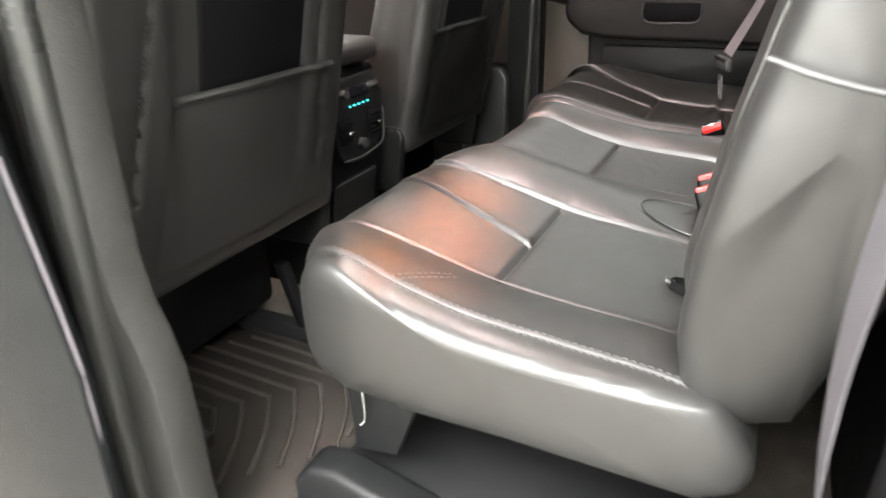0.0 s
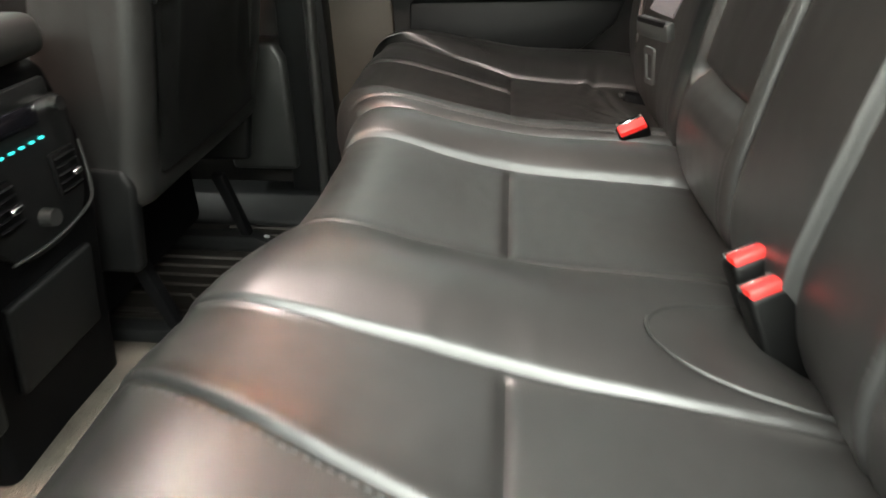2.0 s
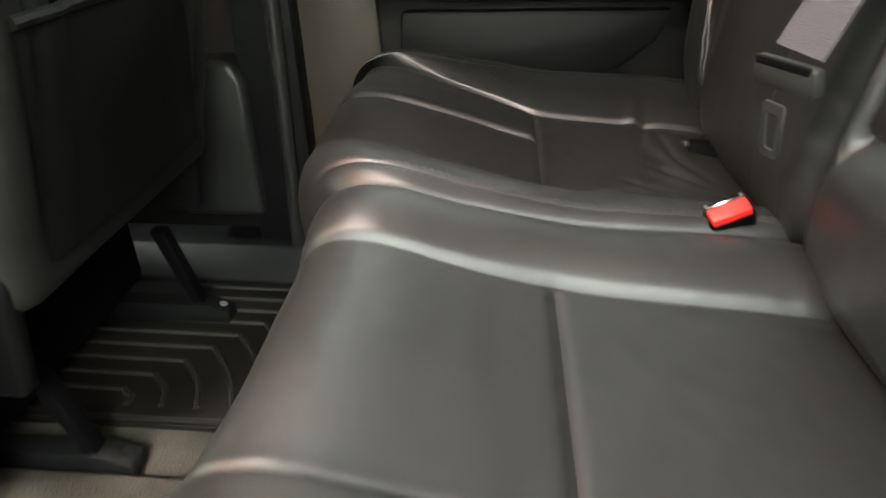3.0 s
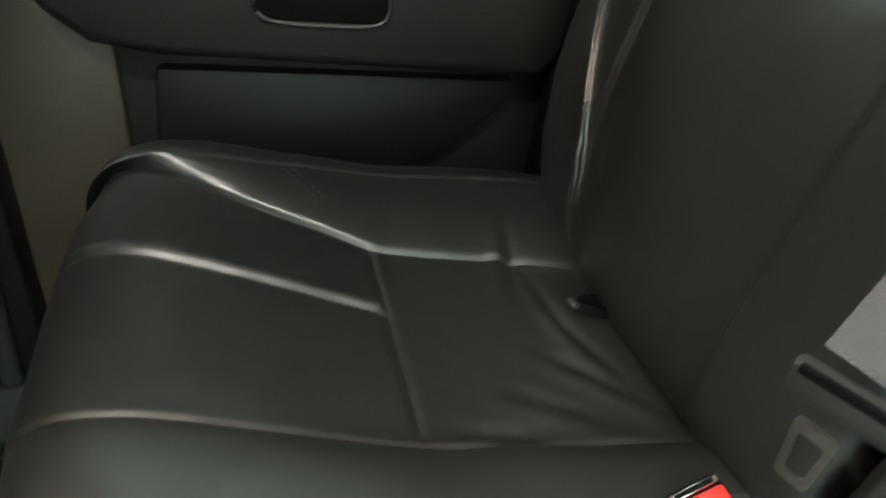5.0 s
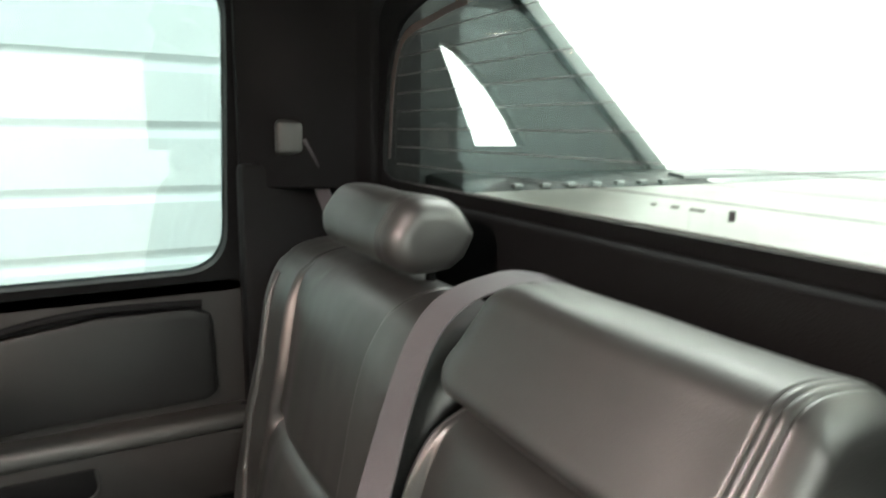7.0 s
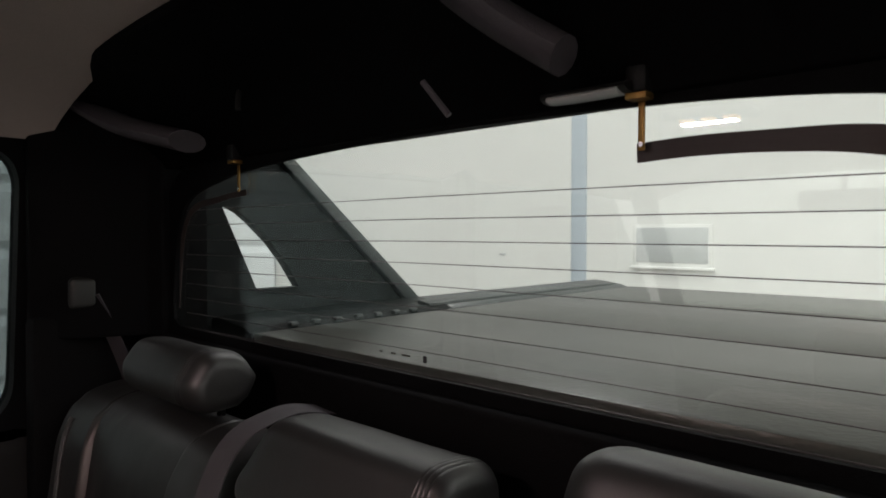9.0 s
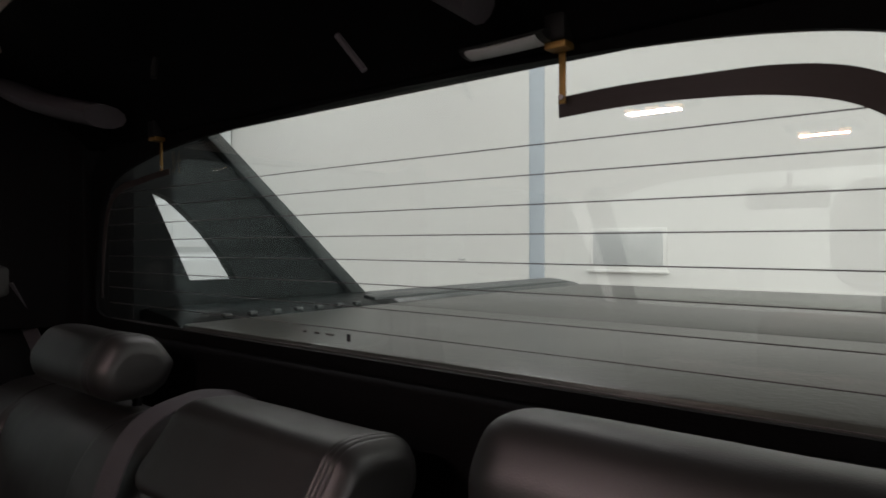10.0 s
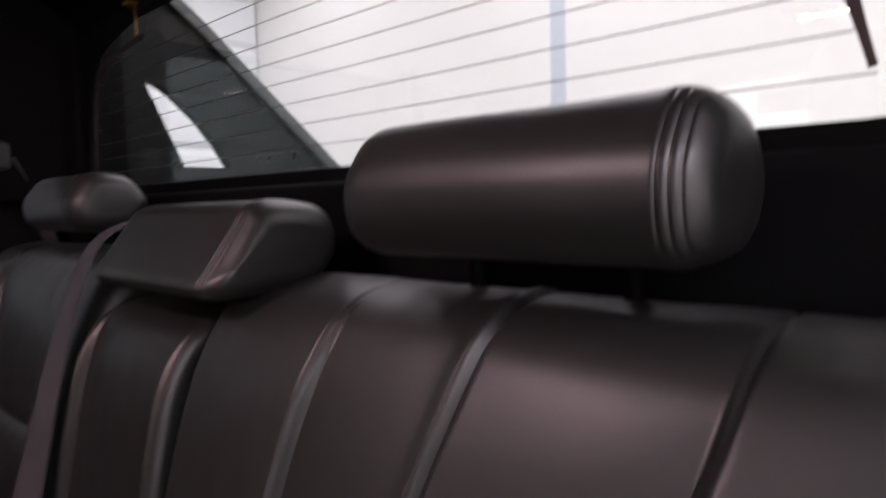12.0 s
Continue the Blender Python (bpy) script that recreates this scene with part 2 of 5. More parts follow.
def tube(bm, points, radius, sides=8, n=0, flat=1.0):
    """A round or flattened bar along a line."""
    pts = smooth_line(points, n) if n else [Vector(p) for p in points]
    rings = []
    for i, p in enumerate(pts):
        d = (pts[min(i + 1, len(pts) - 1)] - pts[max(i - 1, 0)]).normalized()
        up = Vector((0, 0, 1)) if abs(d.z) < 0.9 else Vector((0, 1, 0))
        a = d.cross(up).normalized()
        b = a.cross(d)
        rings.append([bm.verts.new(p + radius * (math.cos(2 * math.pi * k / sides) * a + flat * math.sin(2 * math.pi * k / sides) * b)) for k in range(sides)])
    for r0, r1 in zip(rings, rings[1:]):
        for k in range(sides):
            bm.faces.new((r0[k], r0[(k + 1) % sides], r1[(k + 1) % sides], r1[k]))
    bm.faces.new(list(reversed(rings[0])))
    bm.faces.new(rings[-1])
    return bm


def ribbon(bm, points, across, width, thick, n=0):
    """A flat strip along a line, its width along the given direction."""
    pts = smooth_line(points, n) if n else [Vector(p) for p in points]
    rings = []
    for i, p in enumerate(pts):
        d = (pts[min(i + 1, len(pts) - 1)] - pts[max(i - 1, 0)]).normalized()
        w = across(i / (len(pts) - 1)) if callable(across) else Vector(across)
        w = (w - d * w.dot(d)).normalized()
        nn = d.cross(w)
        rings.append([bm.verts.new(p + w * width * sx / 2 + nn * thick * sy / 2) for sx, sy in ((-1, -1), (1, -1), (1, 1), (-1, 1))])
    for r0, r1 in zip(rings, rings[1:]):
        for k in range(4):
            bm.faces.new((r0[k], r0[(k + 1) % 4], r1[(k + 1) % 4], r1[k]))
    bm.faces.new(list(reversed(rings[0])))
    bm.faces.new(rings[-1])
    return bm


def knob(bm, c, axis, radius, depth, sides=20):
    """A short bevelled disc whose axis points along the given direction."""
    q = Vector(axis).to_track_quat("Z", "Y").to_matrix().to_4x4()
    got = bmesh.ops.create_cone(bm, cap_ends=True, segments=sides, radius1=radius, radius2=radius * 0.92, depth=depth, matrix=Matrix.Translation(c) @ q)
    return bm


def ease(a, b, v):
    t = min(max((v - a) / (b - a), 0), 1)
    return t * t * (3 - 2 * t)


def dent(v, at, width):
    return math.exp(-((v - at) / width) ** 2)


class Pad:
    """A stuffed leather body: a side outline in y and z, swept across x, with rounded ends, and a relief on its face."""

    def __init__(self, x0, x1, outline, relief, n=70, step=0.008, round0=0.05, round1=0.05, shape=None, ball=False, fine=(), soft0=1.0, soft1=1.0, fstep=0.0017, edge=None, cap0=0.0, cap1=0.0, square=2.8):
        self.edge, self.caps, self.square = edge, (cap0, cap1), square
        self.x0, self.x1, self.relief = x0, x1, relief
        self.r0, self.r1 = round0, round1
        self.fstep = fstep
        self.e0, self.e1 = (round0 * soft0, round1 * soft1)
        self.line = [Vector((p.x, p.y)) for p in smooth_line([(a, b, 0) for a, b in outline], n)]
        self.step, self.shape, self.ball, self.fine = step, shape, ball, fine
        ys, zs = [p.x for p in self.line], [p.y for p in self.line]
        self.mid = Vector(((min(ys) + max(ys)) / 2, (min(zs) + max(zs)) / 2))
        self.half = Vector(((max(ys) - min(ys)) / 2, (max(zs) - min(zs)) / 2))

    def normal(self, i):
        t = self.line[min(i + 1, len(self.line) - 1)] - self.line[max(i - 1, 0)]
        t.normalize()
        return Vector((-t.y, t.x))

    def inset(self, x):
        for edge, r, reach, sgn, cap in ((self.x0, self.r0, self.e0, 1, self.caps[0]), (self.x1, self.r1, self.e1, -1, self.caps[1])):
            if cap:
                continue
            u = 1 - (x - edge) * sgn / reach
            if u > 0:
                return r * (1 - math.sqrt(max(1 - u * u, 0)))
        return 0.0

    def point(self, x, i):
        q, nrm = self.line[i], self.normal(i)
        ins = self.inset(x) * (self.edge(i / (len(self.line) - 1)) if self.edge else 1.0)
        h = self.relief(x, q.x, q.y, i / (len(self.line) - 1))
        if self.ball:
            q = Vector((self.mid.x + (q.x - self.mid.x) * (1 - ins / self.half.x), self.mid.y + (q.y - self.mid.y) * (1 - ins / self.half.y)))
        else:
            h -= ins
        p = Vector((x, q.x + nrm.x * h, q.y + nrm.y * h))
        return self.shape(p) if self.shape else p

    def near(self, x, y=None, z=None, lo=0.0, hi=1.0, lift=0.0):
        """The point of the face at x whose y (or z) comes nearest, and the normal there."""
        n = len(self.line)
        pts = [self.point(x, i) for i in range(int(lo * (n - 1)), int(hi * (n - 1)) + 1)]
        vals = [p.y if y is not None else p.z for p in pts]
        want = y if y is not None else z
        k = min(range(len(pts)), key=lambda i: abs(vals[i] - want))
        k = min(max(k, 1), len(pts) - 2)
        j = k - 1 if (vals[k] - want) * (vals[k - 1] - want) < 0 else k + 1
        f = 0.0 if abs(vals[j] - vals[k]) < 1e-7 else min(max((want - vals[k]) / (vals[j] - vals[k]), 0), 1)
        nrm = self.normal(k + int(lo * (n - 1)))
        return pts[k].lerp(pts[j], f) + lift * Vector((0, nrm.x, nrm.y)), Vector((0, nrm.x, nrm.y))

    def build(self):
        c0, c1 = self.caps
        lo, hi = self.x0 + (c0 or self.e0), self.x1 - (c1 or self.e1)
        xs = [] if c0 else [self.x0 + self.e0 * (1 - math.cos(math.pi / 2 * k / 10)) for k in range(10)]
        count = max(int((hi - lo) / self.step), 4)
        for k in range(count + 1):
            xs.append(lo + (hi - lo) * k / count)
        xs += [] if c1 else [self.x1 - self.e1 * (1 - math.cos(math.pi / 2 * k / 10)) for k in range(9, -1, -1)]
        for c in self.fine:
            near = [c + self.fstep * k for k in range(-int(0.0104 / self.fstep), int(0.0104 / self.fstep) + 1)]
            xs = [v for v in xs if abs(v - c) > 0.0118 or v in (xs[0], xs[-1])] + near
        xs.sort()
        bm = bmesh.new()
        rings = [[bm.verts.new(self.point(v, i)) for i in range(len(self.line))] for v in xs]
        m = len(self.line)
        for r0, r1 in zip(rings, rings[1:]):
            for i in range(m):
                j = (i + 1) % m
                bm.faces.new((r0[i], r1[i], r1[j], r0[j]))
        n = self.square
        for ring, out, cap in ((rings[0], -1, c0), (rings[-1], 1, c1)):
            mid = sum((v.co for v in ring), Vector()) / m
            prev = ring
            if cap:
                rows = [((1 - t ** n) ** (1 / n), cap * t) for t in (0.12, 0.26, 0.42, 0.57, 0.70, 0.80, 0.88, 0.93, 0.965, 0.985, 0.995, 0.999)]
            else:
                rows = [(g, (0.0008 if self.ball else 0.005) * (1 - g * g) ** 2) for g in (0.95, 0.88, 0.79, 0.68, 0.56, 0.43, 0.28, 0.12)]
            for f, push in rows:
                cur = [bm.verts.new(mid.lerp(v.co, f) + Vector((out * push, 0, 0))) for v in ring]
                for i in range(m):
                    j = (i + 1) % m
                    bm.faces.new((prev[i], prev[j], cur[j], cur[i]))
                prev = cur
            bm.faces.new(prev)
        return bm


def stitches(bm, points, normals, length=0.0052, gap=0.0028, width=0.0018):
    """A row of short thread dashes along a line on leather."""
    run = 0.0
    for k in range(len(points) - 1):
        a, b = points[k], points[k + 1]
        d = b - a
        if d.length < 1e-6:
            continue
        run_end = run + d.length
        s = math.ceil(run / (length + gap)) * (length + gap)
        while s < run_end:
            c = a + d * ((s - run) / d.length)
            t = d.normalized()
            nn = normals[k]
            w = t.cross(nn).normalized()
            vs = []
            for dt, dw, dn in ((-0.5, -0.5, 0), (0.5, -0.5, 0), (0.5, 0.5, 0), (-0.5, 0.5, 0), (-0.3, 0, 1), (0.3, 0, 1)):
                vs.append(bm.verts.new(c + t * length * dt + w * width * dw + nn * (0.0001 + 0.0006 * dn)))
            for q in ((0, 1, 5, 4), (1, 2, 5), (2, 3, 4, 5), (3, 0, 4)):
                bm.faces.new([vs[i] for i in q])
            s += length + gap
        run = run_end
    return bm


def seam_rows(bm, pad, spots, offsets, along="y", lo=0.0, hi=1.0):
    """Stitch rows beside a seam given as (x, y) or (x, z) spots."""
    for off in offsets:
        pts, nrm = [], []
        for k, (a, b) in enumerate(spots):
            a0, b0 = spots[max(k - 1, 0)]
            a1, b1 = spots[min(k + 1, len(spots) - 1)]
            d = Vector((a1 - a0, b1 - b0)).normalized()
            a, b = a - d.y * off, b + d.x * off
            p, n = pad.near(a, y=b, lo=lo, hi=hi) if along == "y" else pad.near(a, z=b, lo=lo, hi=hi)
            pts.append(p)
            nrm.append(n)
        stitches(bm, pts, nrm)
    return bm


def lerp_spots(a, b, n=30):
    return [(a[0] + (b[0] - a[0]) * k / n, a[1] + (b[1] - a[1]) * k / n) for k in range(n + 1)]


def ring_prism(outer, inner, axis, a, b):
    bm = bmesh.new()

    def place(p, w):
        return {"x": (w, p[0], p[1]), "y": (p[0], w, p[1])}[axis]

    n = len(outer)
    rows4 = [[bm.verts.new(place(p, w)) for p in loop] for loop, w in ((outer, a), (outer, b), (inner, b), (inner, a))]
    for k in range(4):
        r0, r1 = rows4[k], rows4[(k + 1) % 4]
        for i in range(n):
            j = (i + 1) % n
            bm.faces.new((r0[i], r0[j], r1[j], r1[i]))
    return bm


def round_loop(corners, radii, seg=8):
    """A closed outline with rounded corners."""
    out, n = [], len(corners)
    for i in range(n):
        p, a, b = Vector(corners[i]), Vector(corners[i - 1]), Vector(corners[(i + 1) % n])
        r = radii[i] if isinstance(radii, (list, tuple)) else radii
        u, v = (a - p).normalized(), (b - p).normalized()
        for k in range(seg + 1):
            t = k / seg
            q = (1 - t) ** 2 * (p + u * r) + 2 * t * (1 - t) * p + t * t * (p + v * r)
            out.append((q.x, q.y))
    return out



# ---------------------------------------------------------------- the garage round the vehicle
GROUND = -0.62
solo("ground", box((0.0, 0.4, GROUND - 0.05), (12.2, 9.2, 0.1), 0), CONCRETE, "tan speckled concrete garage floor under the vehicle", "floor", kind="structure", smooth=False)
# out of view: the ceiling is greyed against bounce, these two walls act as reflectors
solo("ceiling", box((0.0, 0.4, 4.0), (12.2, 9.2, 0.1), 0), GREY_WALL, "unseen garage ceiling, grey to cut bounced light", "ceiling", kind="structure", smooth=False)
solo("wall_west", box((-6.05, 0.4, 1.66), (0.1, 9.2, 4.58), 0), WHITE_WALL, "unseen garage side wall, white to bounce light into the doorway", "wall", kind="structure", smooth=False)
solo("wall_north", box((0.0, 4.95, 1.66), (12.0, 0.1, 4.58), 0), WHITE_WALL, "unseen garage front wall, white to bounce light into the cabin", "wall", kind="structure", smooth=False)
wall_south = solo("wall_south", box((0.0, -4.18, 1.66), (12.0, 0.1, 4.58), 0), WHITE_WALL, "white wall board behind the truck bed", "wall", kind="structure", smooth=False)
WALL_Y = -4.13
solo("trim", box((2.0, WALL_Y + 0.004, 1.66), (0.125, 0.012, 4.5), 0.002), BLUE_STRIP, "pale blue-grey vertical joint strip on the white wall", "wall strip", kind="structure")

wall_window = thing("wall_window", "small grey glazed hatch with white frame in the wall", "window", (1.30, WALL_Y, 1.01))
part("frame", prism([(1.03, 1.0), (1.565, 1.0), (1.565, 1.285), (1.03, 1.285)], "y", WALL_Y + 0.001, WALL_Y + 0.012, 0.003), WHITE_WALL, wall_window)
part("pane", box((1.297, WALL_Y + 0.016, 1.148), (0.49, 0.008, 0.235), 0.012), GREY_PLATE, wall_window)
part("sill", box((1.297, WALL_Y + 0.02, 0.995), (0.57, 0.04, 0.018), 0.004), WHITE_WALL, wall_window)

wall_catch = thing("wall_catch", "small grey metal catch screwed to the wall", "catch", (2.70, WALL_Y, 1.06))
part("plate", box((2.70, WALL_Y + 0.008, 1.06), (0.06, 0.016, 0.016), 0.004), GREY_PLATE, wall_catch)

# lettering high on the wall
def lettering(text, size, m, material, name):
    cu = bpy.data.curves.new(name, "FONT")
    cu.body, cu.size, cu.extrude = text, size, 0.003
    tmp = new(name, cu)
    me = bpy.data.meshes.new_from_object(tmp.evaluated_get(bpy.context.evaluated_depsgraph_get()))
    bpy.data.objects.remove(tmp)
    me.materials.append(material)
    ob = new(name, me)
    ob.matrix_world = m
    return ob


tagged(lettering("www.", 0.25, pose(1.66, WALL_Y + 0.006, 2.74, 90, 0, 180), INK, "wall_lettering"), "black letters painted high on the white wall", "lettering")

# housing and rod made up for the unseen warm lamp
warm_lamp = thing("ceiling_lamp", "unseen grey-housed warm lamp hung from the garage ceiling, added to tint the bench", "lamp", (4.84, 0.87, 3.24))
lamp_m = look(WARM_AT, WARM_TO).to_3x3().to_4x4()
part("housing", box(Vector(WARM_AT) + lamp_m @ Vector((0, 0, 0.035)), (0.28, 0.26, 0.05), 0.02, 2, lamp_m), PLASTIC_GREY, warm_lamp)
part("rod", tube(bmesh.new(), [(4.86, 0.87, 3.24), (4.86, 0.87, 3.955)], 0.02, 10), PLASTIC_GREY, warm_lamp)

# sectional door beyond the far side windows
door_wall = solo("wall_east", box((6.06, 0.4, 1.66), (0.1, 9.2, 4.58), 0), WHITE_DOOR, "white sectional garage door beside the vehicle", "garage door", kind="structure", smooth=False)
for k in range(8):
    z0 = GROUND + 0.57 * k
    slat = mesh_object("slat", prism([(6.008, z0 + 0.012), (6.008, z0 + 0.558), (5.965, z0 + 0.49), (5.965, z0 + 0.07)], "y", -4.1, 4.85), WHITE_DOOR, smooth=False)
    slat.parent = door_wall

notice = thing("picture_frame", "brown framed notice hung on the white wall", "picture", (4.70, WALL_Y, 1.03))
part("frame", ring_prism(round_loop([(4.48, 0.95), (4.92, 0.95), (4.92, 1.23), (4.48, 1.23)], 0.01, 2), round_loop([(4.51, 0.98), (4.89, 0.98), (4.89, 1.20), (4.51, 1.20)], 0.01, 2), "y", WALL_Y, WALL_Y + 0.03), WOOD_FRAME, notice)
part("sheet", box((4.70, WALL_Y + 0.01, 1.09), (0.40, 0.012, 0.24), 0.002), GREY_PLATE, notice)
socket = thing("wall_socket", "small dark socket on the white wall", "socket", (4.06, WALL_Y, 0.84))
part("plate", box((4.06, WALL_Y + 0.01, 0.84), (0.07, 0.02, 0.07), 0.006), PLASTIC_GREY, socket)

# ---------------------------------------------------------------- cabin shell
solo("floor", box((0, 0.75, -0.03), (1.62, 2.6, 0.06), 0.01), CARPET, "brown-grey cabin carpet, worn and dusty", "carpet", kind="structure")
pts = [(-0.24, -0.01), (-0.20, 0.035), (-0.12, 0.055), (0.0, 0.06), (0.12, 0.055), (0.20, 0.035), (0.24, -0.01)]
solo("floor_hump", prism(pts, "y", 0.20, 1.5, 0.006), CARPET, "brown-grey carpeted tunnel between the foot wells", "carpet", kind="structure")

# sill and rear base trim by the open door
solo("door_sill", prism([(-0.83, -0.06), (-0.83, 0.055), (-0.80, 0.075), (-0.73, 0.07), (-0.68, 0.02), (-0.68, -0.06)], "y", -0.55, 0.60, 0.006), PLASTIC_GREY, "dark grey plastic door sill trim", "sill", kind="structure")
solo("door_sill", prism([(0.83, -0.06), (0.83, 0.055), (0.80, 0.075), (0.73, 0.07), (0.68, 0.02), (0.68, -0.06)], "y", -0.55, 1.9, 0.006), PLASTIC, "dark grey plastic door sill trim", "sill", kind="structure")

# rear bulkhead below the window, with the dark ledge
wall_rear = solo("wall_rear", prism([(-0.43, 0.0), (-0.43, 0.60), (-0.435, 0.98), (-0.440, 1.030), (-0.450, 1.034), (-0.5, 1.022), (-0.5, 0.0)], "x", -0.82, 0.82, 0.004), BLACK, "black bulkhead panel and ledge below the rear window", "panel", kind="structure")

# headliner with a rounded crown
def roof_z(x, y):
    return 1.475 - 0.10 * (abs(x) / 0.80) ** 4 - 0.02 * ease(0.9, 1.8, y)


bm = bmesh.new()
nx, ny = 24, 24
grid = [[[bm.verts.new((-0.80 + 1.60 * i / nx, -0.30 + 2.1 * j / ny, roof_z(-0.80 + 1.60 * i / nx, -0.30 + 2.1 * j / ny) + k)) for j in range(ny + 1)] for i in range(nx + 1)] for k in (0.0, 0.05)]
for i in range(nx):
    for j in range(ny):
        bm.faces.new((grid[0][i][j], grid[0][i][j + 1], grid[0][i + 1][j + 1], grid[0][i + 1][j]))
        bm.faces.new((grid[1][i][j], grid[1][i + 1][j], grid[1][i + 1][j + 1], grid[1][i][j + 1]))
rim = [(i, 0) for i in range(nx)] + [(nx, j) for j in range(ny)] + [(i, ny) for i in range(nx, 0, -1)] + [(0, j) for j in range(ny, 0, -1)]
for a, b in zip(rim, rim[1:] + rim[:1]):
    bm.faces.new((grid[0][a[0]][a[1]], grid[0][b[0]][b[1]], grid[1][b[0]][b[1]], grid[1][a[0]][a[1]]))
solo("headliner", bm, HEADLINER, "beige fabric headliner with rounded crown", "headliner", kind="structure")

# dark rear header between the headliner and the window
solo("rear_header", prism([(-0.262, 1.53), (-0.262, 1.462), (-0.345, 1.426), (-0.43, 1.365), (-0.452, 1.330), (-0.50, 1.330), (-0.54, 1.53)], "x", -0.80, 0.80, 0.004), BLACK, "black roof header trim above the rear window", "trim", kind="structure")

for run in ([(-0.100, -0.352, 1.428), (-0.135, -0.372, 1.396), (-0.188, -0.392, 1.358)], [(0.735, -0.345, 1.432), (0.62, -0.362, 1.388), (0.47, -0.392, 1.352)]):
    grip = thing("header_grip", "dark padded grip fold on the black rear header", "grip", run[1])
    part("pad", tube(bmesh.new(), run, 0.034, 12, 16, 0.5), GREY_PAD, grip)
header_lamp = thing("header_lamp", "flat oval grey lamp lens under the black rear header", "lamp", (-0.182, -0.438, 1.345))
part("bezel", tube(bmesh.new(), [(-0.140, -0.440, 1.336), (-0.16, -0.441, 1.336), (-0.205, -0.441, 1.336), (-0.225, -0.440, 1.336)], 0.014, 12, 16, 0.35), PLASTIC_GREY, header_lamp)
part("lens", tube(bmesh.new(), [(-0.148, -0.436, 1.333), (-0.17, -0.436, 1.3325), (-0.195, -0.436, 1.3325), (-0.217, -0.436, 1.333)], 0.011, 12, 16, 0.35), GREY_PLATE, header_lamp, "pale grey oval lens")
clip2 = thing("header_clip", "small grey trim clip on the rear header", "clip", (-0.05, -0.38, 1.34))
part("pin", tube(bmesh.new(), [(-0.041, -0.376, 1.358), (-0.066, -0.386, 1.324)], 0.0032, 8), GREY_PAD, clip2)

for s in (1, -1):
    # rear pillar trim between side window and rear window
    nudge = 0.105 if s > 0 else 0.03
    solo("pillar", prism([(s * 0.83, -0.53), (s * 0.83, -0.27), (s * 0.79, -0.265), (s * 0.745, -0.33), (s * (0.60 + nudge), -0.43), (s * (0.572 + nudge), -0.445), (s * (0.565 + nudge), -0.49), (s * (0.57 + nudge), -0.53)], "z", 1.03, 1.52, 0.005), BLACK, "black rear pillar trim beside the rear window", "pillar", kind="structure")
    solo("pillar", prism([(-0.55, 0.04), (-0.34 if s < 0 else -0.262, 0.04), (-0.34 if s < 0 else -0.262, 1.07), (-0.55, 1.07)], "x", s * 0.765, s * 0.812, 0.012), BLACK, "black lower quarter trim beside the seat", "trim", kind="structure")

# front end of the cabin: dash, screen pillars, windscreen
solo("dashboard", prism([(1.35, 0.35), (1.30, 0.62), (1.36, 0.76), (1.55, 0.86), (1.95, 0.90), (1.95, 0.0), (1.55, 0.0)], "x", -0.80, 0.80, 0.02), PLASTIC, "dark grey dashboard across the front of the cabin", "dashboard", kind="structure")
windscreen = solo("window_front", prism([(1.90, 0.90), (1.905, 0.905), (1.505, 1.46), (1.50, 1.455)], "x", -0.72, 0.72), GLASS, "raked clear windscreen", "window", kind="structure")
windscreen.visible_shadow = False
for s in (1, -1):
    solo("pillar", tube(bmesh.new(), [(s * 0.76, 1.97, 0.85), (s * 0.74, 1.70, 1.20), (s * 0.72, 1.46, 1.47)], 0.05, 10, 10), PLASTIC_GREY, "grey windscreen pillar trim", "pillar", kind="structure")

# side walls of the front part
for s in (1, -1):
    solo("door_2" if s > 0 else "door_3", prism([(0.47, 0.0), (1.95, 0.0), (1.95, 0.90), (0.47, 0.93)], "x", s * 0.80, s * 0.86, 0.01), DOOR_FABRIC, "charcoal front door trim, shut", "door", kind="structure")
    p = solo("window_2" if s > 0 else "window_3", prism([(0.48, 0.93), (1.88, 0.90), (1.50, 1.38), (0.48, 1.40)], "x", s * 0.835, s * 0.839), GLASS_SIDE, "clear front door glass", "window", kind="structure")
    p.visible_shadow = False
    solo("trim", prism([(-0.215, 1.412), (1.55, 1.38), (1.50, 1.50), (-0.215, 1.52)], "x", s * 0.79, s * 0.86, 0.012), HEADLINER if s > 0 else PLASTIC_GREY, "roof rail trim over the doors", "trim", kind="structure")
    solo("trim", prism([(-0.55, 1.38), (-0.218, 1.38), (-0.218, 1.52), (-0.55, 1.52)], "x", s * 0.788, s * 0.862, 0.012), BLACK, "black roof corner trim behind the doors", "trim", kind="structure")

outer = thing("front_door_outer", "glossy black painted front door beside the open doorway, shut", "door", (-0.88, 1.1, 0.3), kind="structure")
part("skin", prism([(0.335, -0.32), (1.95, -0.32), (1.95, 0.90), (0.365, 0.93), (0.330, 0.60), (0.308, 0.40), (0.322, 0.20)], "x", -0.868, -0.852, 0.004, 2), GLOSS_BLACK, outer)
# the highlight along the black door's edge, built as a thin lighter tube
part("edge_highlight", tube(bmesh.new(), [(-0.862, 0.332, 0.62), (-0.862, 0.312, 0.45), (-0.862, 0.310, 0.38), (-0.862, 0.318, 0.29)], 0.0016, 8, 24), GREY_PAD, outer, "thin grey strip standing in for the highlight on the door edge")
